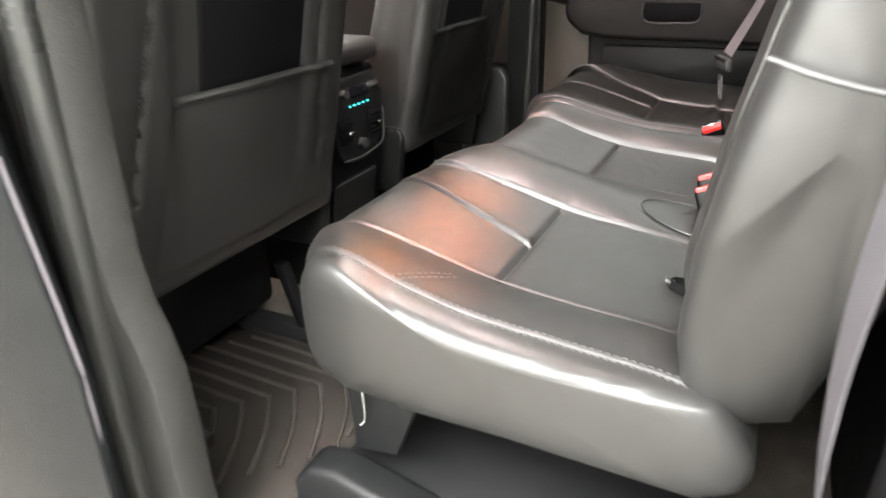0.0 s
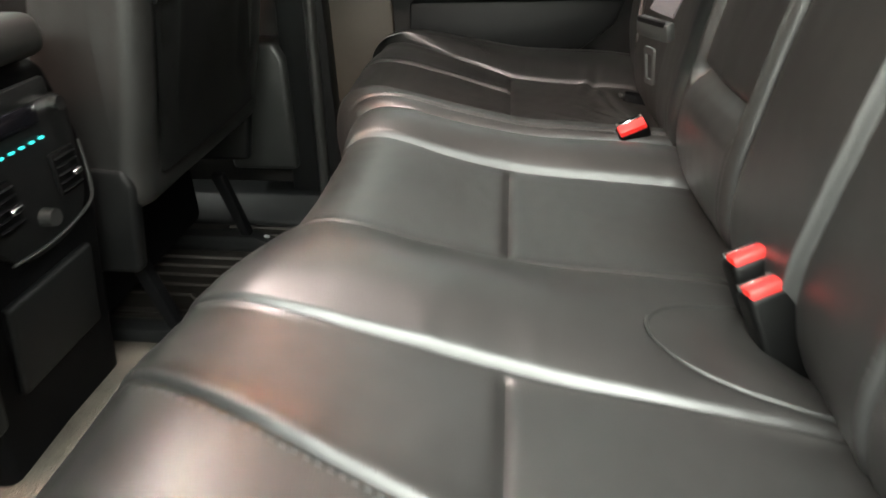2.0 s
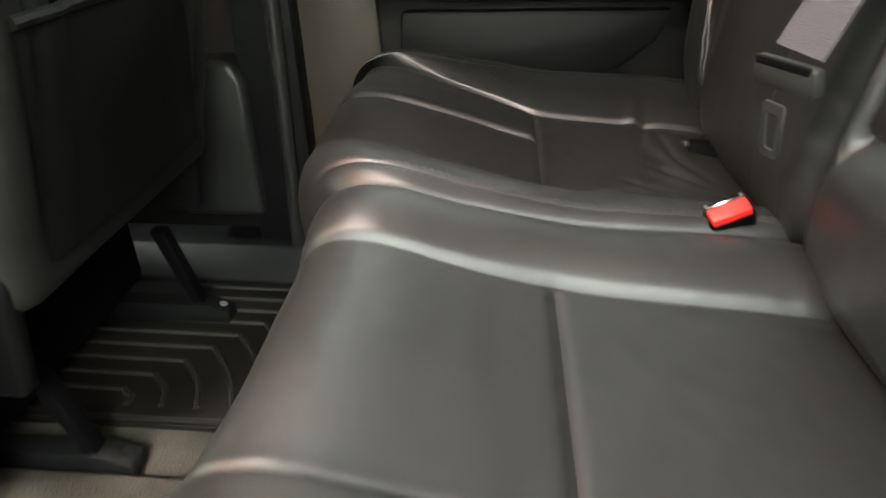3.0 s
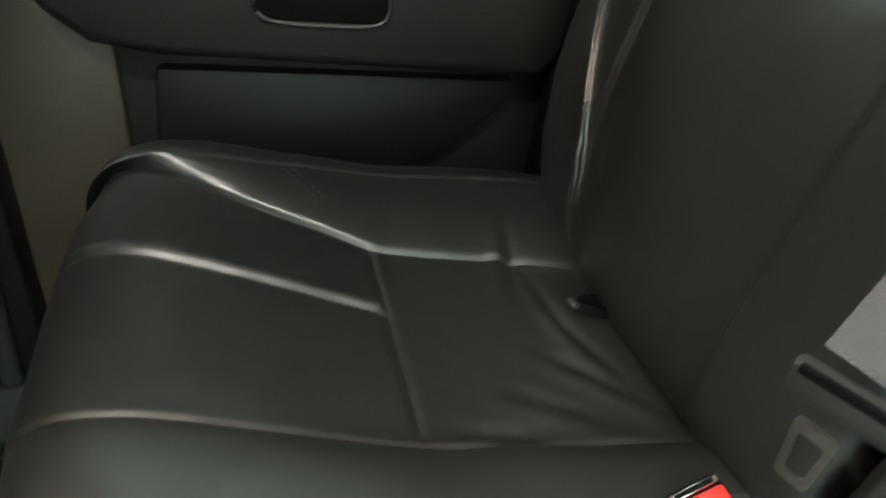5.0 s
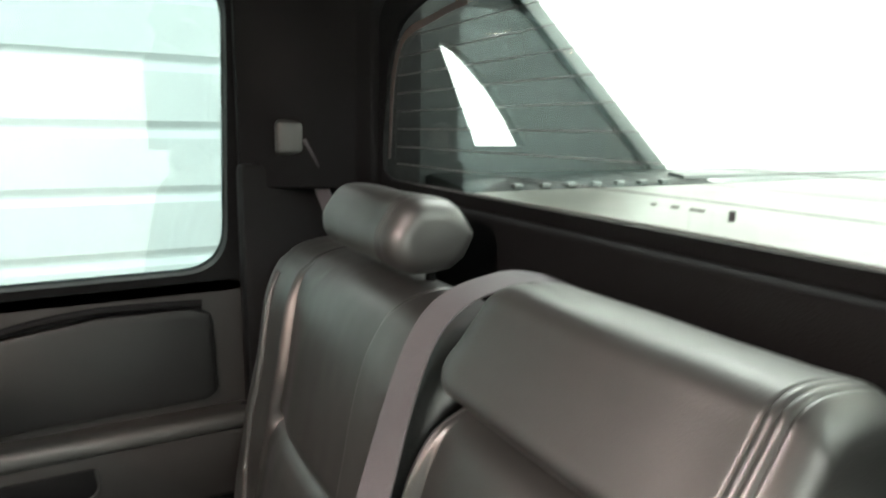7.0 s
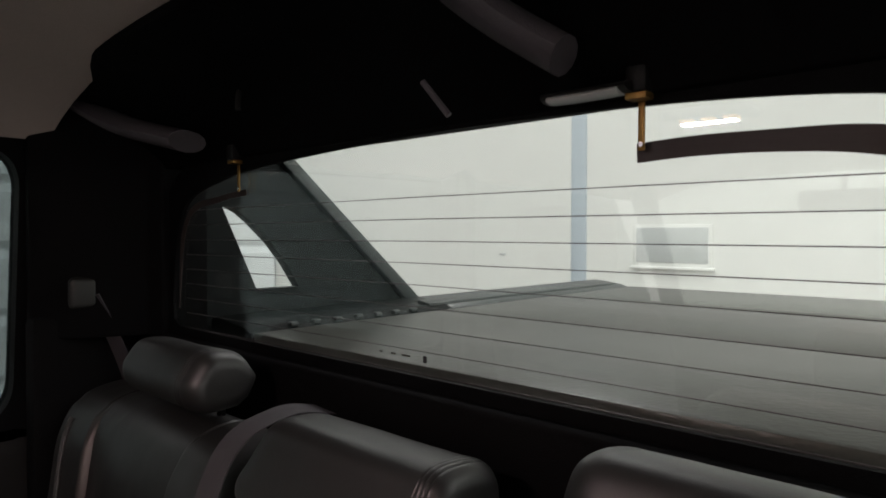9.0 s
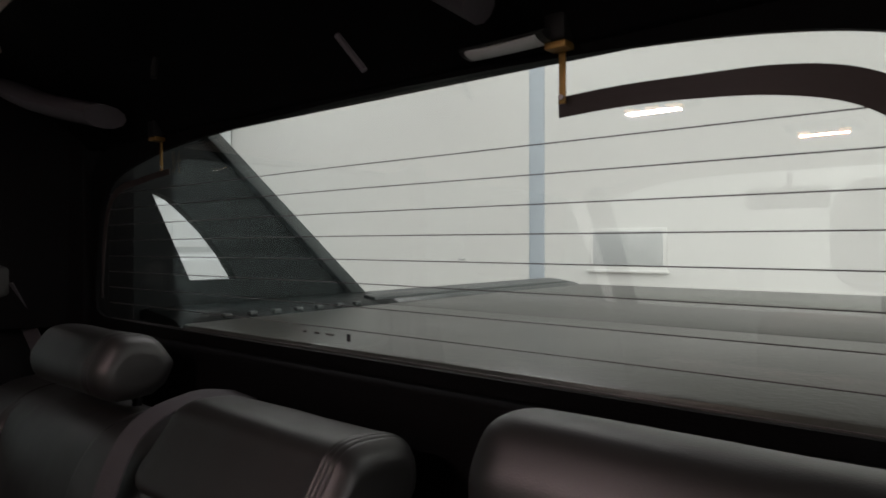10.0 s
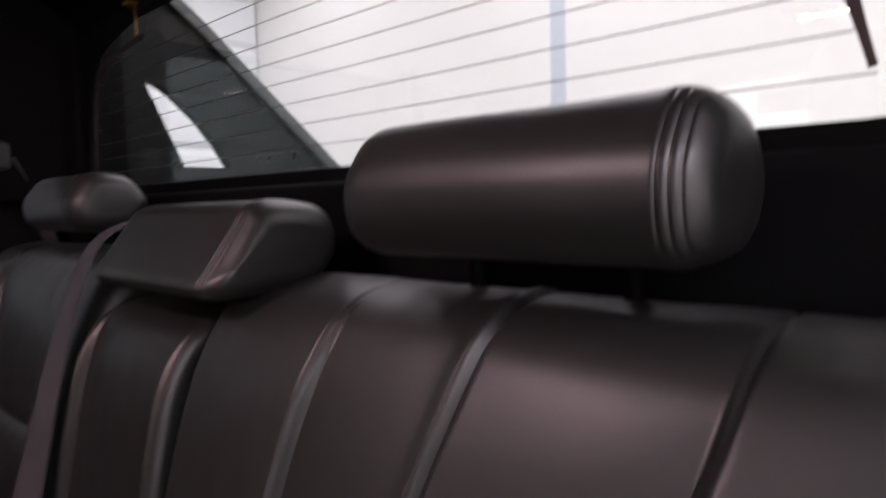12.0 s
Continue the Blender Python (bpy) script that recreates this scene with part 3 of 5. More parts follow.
# middle pillars
solo("pillar", prism([(0.40, 0.02), (0.53, 0.02), (0.50, 0.90), (0.49, 1.45), (0.40, 1.45), (0.41, 0.90)], "x", 0.755, 0.83, 0.012), PLASTIC, "dark middle pillar trim on the far side", "pillar", kind="structure")
solo("trim", tube(bmesh.new(), [(0.745, 0.445, 0.02), (0.745, 0.435, 0.40), (0.745, 0.425, 0.90), (0.745, 0.42, 1.40)], 0.013, 10, 14), SEAL, "black rubber door seal on the far pillar", "seal", kind="structure")

solo("trim", prism([(0.50, 0.13), (0.66, 0.13), (0.66, 0.27), (0.64, 0.285), (0.64, 0.40), (0.62, 0.425), (0.52, 0.425), (0.50, 0.39), (0.50, 0.285)], "x", 0.735, 0.83, 0.014, 3), SEAL, "grey moulded belt cover at the foot of the far pillar", "trim", kind="structure")

pillar = thing("pillar", "grey middle pillar trim beside the open doorway", "pillar", (-0.78, 0.42, 0.0), kind="structure")
part("inner_trim", prism([(0.310, 0.02), (0.62, 0.02), (0.60, 0.30), (0.50, 0.36), (0.47, 0.95), (0.44, 1.46), (0.325, 1.46), (0.335, 0.90), (0.352, 0.47), (0.345, 0.42), (0.330, 0.38), (0.318, 0.33), (0.315, 0.25), (0.318, 0.16)], "x", -0.79, -0.735, 0.012), PILLAR_TRIM, pillar)
part("body", prism([(0.40, -0.2), (0.62, -0.2), (0.58, 0.9), (0.52, 1.5), (0.42, 1.5), (0.41, 0.8)], "x", -0.850, -0.795, 0.012), BLACK, pillar, "black door post")
part("seal", tube(bmesh.new(), [(-0.795, 0.395, 0.0), (-0.795, 0.392, 0.14), (-0.795, 0.385, 0.32), (-0.795, 0.375, 0.47), (-0.795, 0.358, 0.75), (-0.795, 0.345, 1.10), (-0.795, 0.34, 1.46)], 0.0175, 12, 30), SEAL, pillar, "grey-black rubber door seal")

# ---------------------------------------------------------------- far rear door
door = thing("door_1", "charcoal rear door trim with armrest, shut", "door", (0.82, 0.08, 0.05), kind="structure")
part("panel", prism([(-0.27, 0.06), (0.44, 0.06), (0.44, 0.868), (0.40, 0.878), (-0.25, 0.885), (-0.30, 0.868), (-0.30, 0.30)], "x", 0.815, 0.87, 0.008), DOOR_FABRIC, door)
part("front_panel", prism([(0.255, 0.08), (0.43, 0.08), (0.43, 0.62), (0.33, 0.60), (0.27, 0.53)], "x", 0.800, 0.822, 0.008), TAN_TRIM, door, "brown trim at the front of the door")
arm = [(0.345, 0.600), (0.335, 0.560), (0.29, 0.525), (0.22, 0.515), (-0.24, 0.512), (-0.27, 0.54), (-0.27, 0.632), (-0.22, 0.645), (0.20, 0.648), (0.32, 0.642)]
armrest = part("armrest", prism(arm, "x", 0.768, 0.83, 0.016, 3), DOOR_FABRIC, door, "padded charcoal armrest")
part("pull_cup", prism([(0.115, 0.615), (0.12, 0.580), (0.105, 0.565), (-0.02, 0.567), (-0.035, 0.582), (-0.03, 0.615)], "x", 0.7655, 0.772, 0.003), BLACK, armrest, "dark recessed pull cup")
part("cup_rim", tube(bmesh.new(), [(0.766, 0.118, 0.612), (0.766, 0.118, 0.580), (0.766, 0.100, 0.564), (0.766, 0.04, 0.562), (0.766, -0.018, 0.566), (0.766, -0.034, 0.582), (0.766, -0.032, 0.612)], 0.003, 6, 30), PLASTIC_GREY, armrest)
part("map_pocket", prism([(0.23, 0.495), (-0.22, 0.50), (-0.20, 0.45), (-0.14, 0.40), (-0.05, 0.36), (0.06, 0.20), (0.20, 0.18), (0.235, 0.40)], "x", 0.795, 0.822, 0.01), PLASTIC, door, "dark door pocket panel")
arc = [(0.165, 0.672), (0.20, 0.73), (0.17, 0.78), (0.08, 0.82), (-0.05, 0.838), (-0.18, 0.838), (-0.215, 0.825), (-0.22, 0.687), (-0.20, 0.677)]
part("upper_insert", prism(arc, "x", 0.800, 0.822, 0.01), PLASTIC, door, "dark arched door insert")
part("insert_border", tube(bmesh.new(), [(0.808, 0.165, 0.677), (0.806, 0.205, 0.73), (0.806, 0.172, 0.785), (0.806, 0.08, 0.827), (0.806, -0.05, 0.846), (0.806, -0.20, 0.842)], 0.007, 8, 30), BLACK, door)
part("armrest_top", box((0.79, -0.02, 0.648), (0.06, 0.50, 0.03), 0.012, 3), PLASTIC_GREY, door)
part("switch_plate", box((0.785, 0.22, 0.666), (0.05, 0.10, 0.008), 0.003), TAN_TRIM, door, "brown switch plate catching lamp light")
hdl = bmesh.new()
knob(hdl, (0.795, 0.228, 0.742), (-1, 0, 0), 0.022, 0.012)
part("lock_knob", hdl, CHROME, door, "bright chrome inner handle")
# window frame with rounded corner
inner = round_loop([(0.40, 0.885), (-0.245, 0.890), (-0.262, 1.36), (0.40, 1.37)], [0.03, 0.07, 0.07, 0.03])
outer = round_loop([(0.45, 0.855), (-0.30, 0.858), (-0.32, 1.41), (0.45, 1.42)], [0.03, 0.06, 0.06, 0.03])
part("window_frame", ring_prism(outer, inner, "x", 0.815, 0.865), BLACK, door, "black window surround")
p = part("pane", prism([(0.41, 0.885), (-0.255, 0.885), (-0.27, 1.37), (0.41, 1.38)], "x", 0.842, 0.846), GLASS_SIDE, door)
p.visible_shadow = False

# ---------------------------------------------------------------- rear window
def closed_curve(points, n):
    """A closed outline of n points through the given ones."""
    return [(p.x, p.y) for p in smooth_line([(a, b, 0) for a, b in points], n)]


RW_IN = closed_curve([(0.05, 1.048), (0.30, 1.048), (0.55, 1.049), (0.64, 1.052), (0.662, 1.075), (0.656, 1.15), (0.638, 1.225), (0.60, 1.272), (0.50, 1.298), (0.36, 1.314), (0.08, 1.325), (-0.165, 1.324), (-0.32, 1.317), (-0.421, 1.304), (-0.472, 1.286), (-0.510, 1.256), (-0.540, 1.19), (-0.562, 1.11), (-0.566, 1.065), (-0.545, 1.050), (-0.40, 1.048), (-0.20, 1.048), (0.05, 1.048)], 161)[:-1]
RW_OUT = [(0.06 + (x - 0.06) * 1.10, 1.19 + (z - 1.19) * (1.45 if z > 1.19 else 1.4)) for x, z in RW_IN]
rear_window = thing("window_1", "rear window with fine heating wires and rounded corners", "window", (0, -0.52, 1.045), kind="structure")
part("window_frame", ring_prism(RW_OUT, RW_IN, "y", -0.4635, -0.457), BLACK, rear_window, "black window surround")
p = part("pane", prism([(0.69, 1.02), (0.69, 1.36), (-0.60, 1.36), (-0.60, 1.02)], "y", -0.4685, -0.4645), GLASS, rear_window)
p.visible_shadow = False
GLASS_Y = -0.4642
BUS = [(-0.218, 1.2825), (-0.27, 1.2845), (-0.33, 1.283), (-0.385, 1.279), (-0.43, 1.268), (-0.462, 1.246), (-0.482, 1.213), (-0.497, 1.170), (-0.511, 1.125), (-0.524, 1.078)]


def bus_x(z):
    for (a, u), (b, v) in zip(BUS[4:], BUS[5:]):
        if v <= z <= u:
            return abs(a + (b - a) * (u - z) / (u - v))
    return 0.53


LEFT_BUS = [(0.425, 1.277), (0.47, 1.274), (0.521, 1.268), (0.575, 1.262), (0.612, 1.246), (0.632, 1.215), (0.641, 1.18), (0.647, 1.13), (0.651, 1.08)]
for k in range(9):
    z = 1.0488 + 0.0256 * k
    end = bus_x(z) - 0.004
    part("heating_wire", tube(bmesh.new(), [(-end, GLASS_Y, z), (0.06, GLASS_Y, z + 0.0015), (0.625, GLASS_Y, z)], 0.00055, 5), WIRE, rear_window)
part("maker_mark", box((0.041, GLASS_Y, 1.067), (0.0055, 0.0006, 0.008), 0.0), INK, rear_window, "small dark square print on the glass")
for k, w in enumerate((0.02, 0.012, 0.008)):
    part("maker_mark", box((0.072 + 0.022 * k, GLASS_Y, 1.068), (w * 0.7, 0.0006, 0.0022), 0.0), COVER, rear_window)

# heater bus band printed on the glass, with its brass lead bracket
def bus_band(line, size, label):
    bm = bmesh.new()
    pl = smooth_line([(x, GLASS_Y + 0.0006, z) for x, z in line], 56)
    rings = []
    for i, p in enumerate(pl):
        d = (pl[min(i + 1, 55)] - pl[max(i - 1, 0)]).normalized()
        w = d.cross(Vector((0, 1, 0))).normalized()
        t = i / 55
        width = size * (0.0085 + 0.0025 * ease(0.2, 0.5, t) - 0.0085 * ease(0.62, 1.0, t))
        rings.append([bm.verts.new(p + w * width * sx + Vector((0, 0.0005 * sy, 0))) for sx, sy in ((-1, -1), (1, -1), (1, 1), (-1, 1))])
    for r0, r1 in zip(rings, rings[1:]):
        for k in range(4):
            bm.faces.new((r0[k], r0[(k + 1) % 4], r1[(k + 1) % 4], r1[k]))
    bm.faces.new(rings[0])
    bm.faces.new(list(reversed(rings[-1])))
    part("bus_band", bm, BAND, rear_window, label, smooth=False)
    bx, bz = line[0][0] + math.copysign(0.008, line[1][0] - line[0][0]), line[0][1]
    br = box((bx, GLASS_Y + 0.0090, bz + 0.024), (0.0060, 0.0020, 0.046), 0.0005)
    rbox(br, (bx - 0.001, GLASS_Y + 0.016, bz + 0.046), (0.019, 0.016, 0.006), 0.001)
    part("clamp", box((bx - 0.002, GLASS_Y + 0.018, bz + 0.060), (0.020, 0.018, 0.024), 0.004), PLASTIC, rear_window, "black clamp on the header")
    part("bracket", br, BRASS, rear_window, "thin brass lead bracket")
    sc = bmesh.new()
    knob(sc, (bx, GLASS_Y + 0.010, bz + 0.006), (0, 1, 0), 0.0026, 0.004, 12)
    part("screw", sc, CHROME, rear_window)


bus_band(BUS, 1.0, "brown-black heater band on the glass")
bus_band(LEFT_BUS, 0.55, "narrow brown-black heater band on the glass")

# ---------------------------------------------------------------- truck bed outside
bed = thing("truck_bed", "truck bed with grey textured hard cover and side rails", "truck bed", (0, -1.3, 0.95))
for k in range(3):
    y1 = -0.56 - 0.50 * k
    part("cover_panel", box((0, y1 - 0.248, 1.018), (1.14, 0.494, 0.03), 0.006), COVER, bed)
for s in (1, -1):
    part("rail", prism([(s * 0.575, 0.90), (s * 0.575, 1.030), (s * 0.60, 1.040), (s * 0.70, 1.052), (s * 0.80, 1.03), (s * 0.82, 0.90)], "y", -2.05, -1.12, 0.005), SAIL_EDGE, bed, "grey plastic bed rail")
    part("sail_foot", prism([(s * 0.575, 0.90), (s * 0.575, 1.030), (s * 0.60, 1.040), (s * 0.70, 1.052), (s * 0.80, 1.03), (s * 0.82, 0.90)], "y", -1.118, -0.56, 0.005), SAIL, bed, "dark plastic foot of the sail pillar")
for s in (1, -1):
    part("rail_strip", prism([(s * 0.600, 1.034), (s * 0.602, 1.046), (s * 0.640, 1.052), (s * 0.645, 1.042)], "y", -2.0, -1.06, 0.002), SAIL_EDGE, bed, "grey rail strip")
part("tailgate", box((0, -2.075, 0.98), (1.60, 0.05, 0.09), 0.012), PLASTIC_GREY, bed)
clips = 7
for k in range(clips):
    part("clip", box((0.588, -0.66 - 0.055 * k, 1.038), (0.014, 0.018, 0.009), 0.003), SAIL_EDGE, bed)

for s in (1, -1):
    sail = thing("sail_pillar", "dark plastic sail pillar sloping from roof to bed rail", "pillar", (s * 0.72, -0.8, 1.04), group="sail pillars")
    tri_out = [(-0.54, 1.03), (-0.54, 1.50), (-0.60, 1.475), (-0.66, 1.432), (-0.72, 1.385), (-0.80, 1.318), (-0.885, 1.245), (-1.124, 1.045)]
    tri_in = [(-0.660, 1.098), (-0.583, 1.268), (-0.600, 1.268), (-0.622, 1.258), (-0.650, 1.236), (-0.694, 1.195), (-0.733, 1.148), (-0.765, 1.098)]
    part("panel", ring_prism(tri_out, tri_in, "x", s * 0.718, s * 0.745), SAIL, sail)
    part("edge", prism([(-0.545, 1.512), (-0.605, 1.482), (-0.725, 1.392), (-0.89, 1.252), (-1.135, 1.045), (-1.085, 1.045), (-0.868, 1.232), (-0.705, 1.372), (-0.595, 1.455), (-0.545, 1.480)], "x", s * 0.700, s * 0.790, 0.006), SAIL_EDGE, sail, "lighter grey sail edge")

# ---------------------------------------------------------------- rear bench
def crease(y):
    """The line across the seat where front and rear inserts meet."""
    return dent(y, 0.012, 0.012)


def seam(v, at):
    """A double-sewn seam: a groove between two faint swells."""
    return 0.0022 * dent(v, at, 0.0020) - 0.0004 * (dent(v, at - 0.007, 0.004) + dent(v, at + 0.007, 0.004))


class Lines:
    """Seams that drift across the seat, each given at the front, at the crease and at the back."""

    def __init__(self, x0, x1, lines):
        self.knots = [(x0, 0.0, 0.0)] + sorted((c, f - c, r - c) for f, c, r in lines) + [(x1, 0.0, 0.0)]

    def drift(self, x, y):
        k = 1 if y > 0.012 else 2
        amount = (y - 0.012) / 0.238 if y > 0.012 else (0.012 - y) / 0.212
        for a, b in zip(self.knots, self.knots[1:]):
            if a[0] <= x <= b[0]:
                u = (x - a[0]) / max(b[0] - a[0], 1e-6)
                return (a[k] + (b[k] - a[k]) * u) * min(amount, 1.15)
        return 0.0


def nose(x, y):
    """The depth y drawn out to the cushion's front line."""
    return y * (1 + (front_line(x) / 0.262 - 1) * ease(0.0, 0.20, y)) if y > 0 else y


def cushion_relief(x0, x1, inserts, mids, seams, wrinkled):
    edges = sorted(v[1] for ab in inserts for v in ab)

    def relief(x, yy, z, s):
        face = ease(0.10, 0.16, s)
        top = face * (1 - ease(0.72, 0.86, s))
        y = nose(x, yy)
        h = 0.0
        for k in range(0, len(edges), 2):
            a, b = edges[k], edges[k + 1]
            w = ease(a - 0.001, a + 0.018, x) * (1 - ease(b - 0.018, b + 0.001, x))
            fold = 1 - math.exp(-abs(y - 0.012) / 0.0034)
            far = max(abs(y - 0.012) - 0.10, 0) / 0.14
            h += top * w * (0.0065 * fold - 0.0085 - 0.003 * far * far)
            h -= face * 0.0031 * (dent(x, a, 0.0032) + dent(x, b, 0.0032)) * (1 - ease(0.93, 1.0, s))
        # raised ridges between and beside the inserts, flat towards the back
        if x < edges[0] or x > edges[-1]:
            edge, end = (edges[0], x0) if x < edges[0] else (edges[-1], x1)
            u = min(abs(x - edge) / max(abs(end - edge) - 0.03, 0.03), 1)
            h += top * (0.025 - 0.008 * ease(0.0, 0.2, y)) * math.sin(math.pi / 2 * u) ** 0.75
        for k in range(1, len(edges) - 1, 2):
            if edges[k] < x < edges[k + 1]:
                u = (x - edges[k]) / (edges[k + 1] - edges[k])
                h += top * (0.004 + 0.017 * ease(-0.20, 0.02, y) - 0.012 * ease(0.05, 0.2, y)) * math.sin(math.pi * u) ** 0.7
        if x0 < -0.5:
            # the pit that the buckles stand in
            h -= face * 0.035 * dent(x, -0.165, 0.045) * (1 - ease(-0.225, -0.175, y)) * (1 - ease(0.5, 0.6, s))
        for line in mids:
            if y > 0.012:
                h -= top * (0.0040 * dent(x, line[1], 0.0030) - 0.0025 * dent(x, line[1] + 0.012, 0.010))
        for line in seams:
            h -= face * (1 - ease(0.74, 0.80, s)) * seam(x, line[1])
        if wrinkled:
            # slack creases along the rear edge of the insert
            for cx, cy, ang, ln in ((0.33, -0.10, 1.15, 0.035), (0.36, -0.15, 0.9, 0.05), (0.41, -0.16, 0.35, 0.05), (0.47, -0.15, 0.1, 0.06), (0.52, -0.13, -0.2, 0.05), (0.30, -0.05, 1.4, 0.03)):
                du = (x - cx) * math.cos(ang) + (y - cy) * math.sin(ang)
                dv = -(x - cx) * math.sin(ang) + (y - cy) * math.cos(ang)
                h -= top * 0.0045 * math.exp(-(du / ln) ** 2) * (dent(dv, 0, 0.007) - 0.8 * dent(dv, 0.015, 0.010))
        h += 0.0012 * noise.noise((x * 14, y * 14, z * 14)) + 0.0005 * noise.noise((x * 40, y * 60, 3.0))
        return h
    return relief


SEAT_SIDE = [(-0.250, 0.308), (-0.283, 0.335), (-0.275, 0.376), (-0.20, 0.394), (-0.10, 0.400), (0.0, 0.406), (0.09, 0.425), (0.16, 0.443), (0.205, 0.449), (0.238, 0.441), (0.258, 0.415), (0.264, 0.375), (0.252, 0.325), (0.20, 0.298)]


def front_line(x):
    """How far forward the cushion's nose reaches."""
    spots = [(-0.72, 0.150), (-0.70, 0.165), (-0.66, 0.195), (-0.60, 0.240), (-0.55, 0.268), (-0.47, 0.280), (-0.30, 0.281), (-0.24, 0.268), (-0.18, 0.244), (-0.13, 0.227), (-0.05, 0.221), (0.10, 0.223), (0.183, 0.222), (0.19, 0.222), (0.22, 0.238), (0.257, 0.262), (0.33, 0.280), (0.45, 0.286), (0.57, 0.289), (0.64, 0.278), (0.68, 0.255), (0.72, 0.22)]
    for (a, u), (b, v) in zip(spots, spots[1:]):
        if a <= x <= b:
            return u + (v - u) * (x - a) / (b - a)
    return 0.17


def cushion_shape(lines):
    def shape(p):
        p.x += lines.drift(p.x, p.y)
        p.y = nose(p.x, p.y)
        if abs(p.x) > 0.62:
            lean = ease(0.62, 0.70, abs(p.x)) * max(0.385 - p.z, 0) * 0.02
            p.x -= math.copysign(lean, p.x)
        return p
    return shape


def cushion_edge(s):
    """The end of a cushion is squarer along its sewn top edge than below."""
    return 1.5 - 0.85 * ease(0.10, 0.22, s) * (1 - ease(0.66, 0.82, s))


def bench_cushion(parent, x0, x1, inserts, mids, seams, wrinkled=False, name="cushion"):
    lines = [v for ab in inserts for v in ab] + list(mids) + list(seams)
    pad = Pad(x0, x1, SEAT_SIDE, cushion_relief(x0, x1, inserts, mids, seams, wrinkled), n=250, step=0.006, round0=0.028 if x0 < -0.5 else 0.024, round1=0.024 if x1 < 0.5 else 0.030, soft0=1.25 if x0 < -0.5 else 1.0, soft1=1.0 if x1 < 0.5 else 1.3, edge=cushion_edge, cap0=0.036 if x0 < -0.5 else 0.0, cap1=0.036 if x1 > 0.5 else 0.0, shape=cushion_shape(Lines(x0, x1, lines)), fine=[v[1] for v in lines])
    return pad, part(name, pad.build(), LEATHER, parent)


wide = thing("rear_bench_wide", "wide black leather rear bench section with stitched seams, lightly worn", "car seat", (-0.26, 0.0, 0.02))
DRIVER_EDGES = ((-0.524, -0.526, -0.537), (-0.246, -0.266, -0.300))
CENTRE_EDGES = ((-0.126, -0.114, -0.120), (0.102, 0.108, 0.095))
OUTER_SEAM = (-0.634, -0.643, -0.650)
pad_w, cushion_w = bench_cushion(wide, -0.682, 0.183, [DRIVER_EDGES, CENTRE_EDGES], [(-0.325, -0.410, -0.410)], [OUTER_SEAM])
narrow = thing("rear_bench_narrow", "narrow part of the black leather rear bench, creased and worn", "car seat", (0.45, 0.0, 0.02))
NARROW_EDGES = ((0.312, 0.288, 0.275), (0.650, 0.538, 0.512))
INNER_SEAM = (0.224, 0.208, 0.204)
pad_n, cushion_n = bench_cushion(narrow, 0.190, 0.682, [NARROW_EDGES], [(0.500, 0.440, 0.44)], [INNER_SEAM, (0.625, 0.655, 0.660)], True)

TOPS = dict(lo=0.14, hi=0.86)


def stitched(pad, ob, a, b, offsets, **kw):
    """Each row of thread as a part of its own."""
    for off in offsets:
        bm = bmesh.new()
        seam_rows(bm, pad, lerp_spots(a, b, 70), (off,), **kw)
        tagged(part("stitching", bm, THREAD, ob), "row of grey thread stitching", kind="stuff")


def sewn(pad, ob, x, y0, y1, offsets=(-0.006, 0.006)):
    stitched(pad, ob, (x, y0), (x, y1), offsets, **TOPS)


sewn(pad_w, cushion_w, -0.410, 0.02, 0.275)
sewn(pad_w, cushion_w, OUTER_SEAM[1], -0.25, 0.22)
stitched(pad_w, cushion_w, (-0.636, 0.090), (-0.575, 0.045), (-0.004, 0.004), **TOPS)
sewn(pad_n, cushion_n, 0.440, 0.02, 0.275)
sewn(pad_n, cushion_n, INNER_SEAM[1], -0.25, 0.235)
stitched(pad_n, cushion_n, (0.665, 0.10), (0.580, 0.055), (-0.005, 0.005), **TOPS)

# oval tab cover sewn into the ridge by the buckles
bm = bmesh.new()
loop = []
for k in range(41):
    a = math.pi * (0.0 + k / 40)
    x, y = -0.205 + 0.050 * math.cos(a), -0.215 + 0.120 * math.sin(a)
    p, nn = pad_w.near(x, y=y, lift=0.002, **TOPS)
    loop.append(p)
part("tab_piping", tube(bm, loop, 0.0016, 6), LEATHER, cushion_w, "piped edge of a sewn-in flap")
bm = bmesh.new()
mid, mn = pad_w.near(-0.205, y=-0.15, lift=0.004, **TOPS)
c = bm.verts.new(mid)
vs = [bm.verts.new(p) for p in loop]
for a, b in zip(vs, vs[1:]):
    bm.faces.new((c, a, b))
part("tab_flap", bm, LEATHER, cushion_w)

# pull strap loops at the back of the cushion
def pull_loop(parent, x, y):
    bm = bmesh.new()
    z = pad_w.near(x, y=y, **TOPS)[0].z if x < 0.18 else pad_n.near(x, y=y, **TOPS)[0].z
    ribbon(bm, [(x - 0.004, y - 0.030, z + 0.002), (x - 0.006, y - 0.004, z + 0.007), (x - 0.002, y + 0.014, z + 0.010), (x + 0.006, y + 0.010, z + 0.011), (x + 0.010, y - 0.006, z + 0.008), (x + 0.010, y - 0.030, z + 0.002)], (0.2, 0.0, 1), 0.012, 0.002, 24)
    strap = part("pull_strap", bm, BLACK, parent, "small black fabric pull loop")
    bm = bmesh.new()
    rbox(bm, (x + 0.003, y + 0.017, z + 0.012), (0.013, 0.013, 0.008), 0.0035, 3, pose(0, 0, 0, 12, 0, 10))
    part("tip", bm, PLASTIC_GREY, strap, "grey sewn tip of the loop")


pull_loop(wide, -0.437, -0.188)
pull_loop(narrow, 0.437, -0.188)

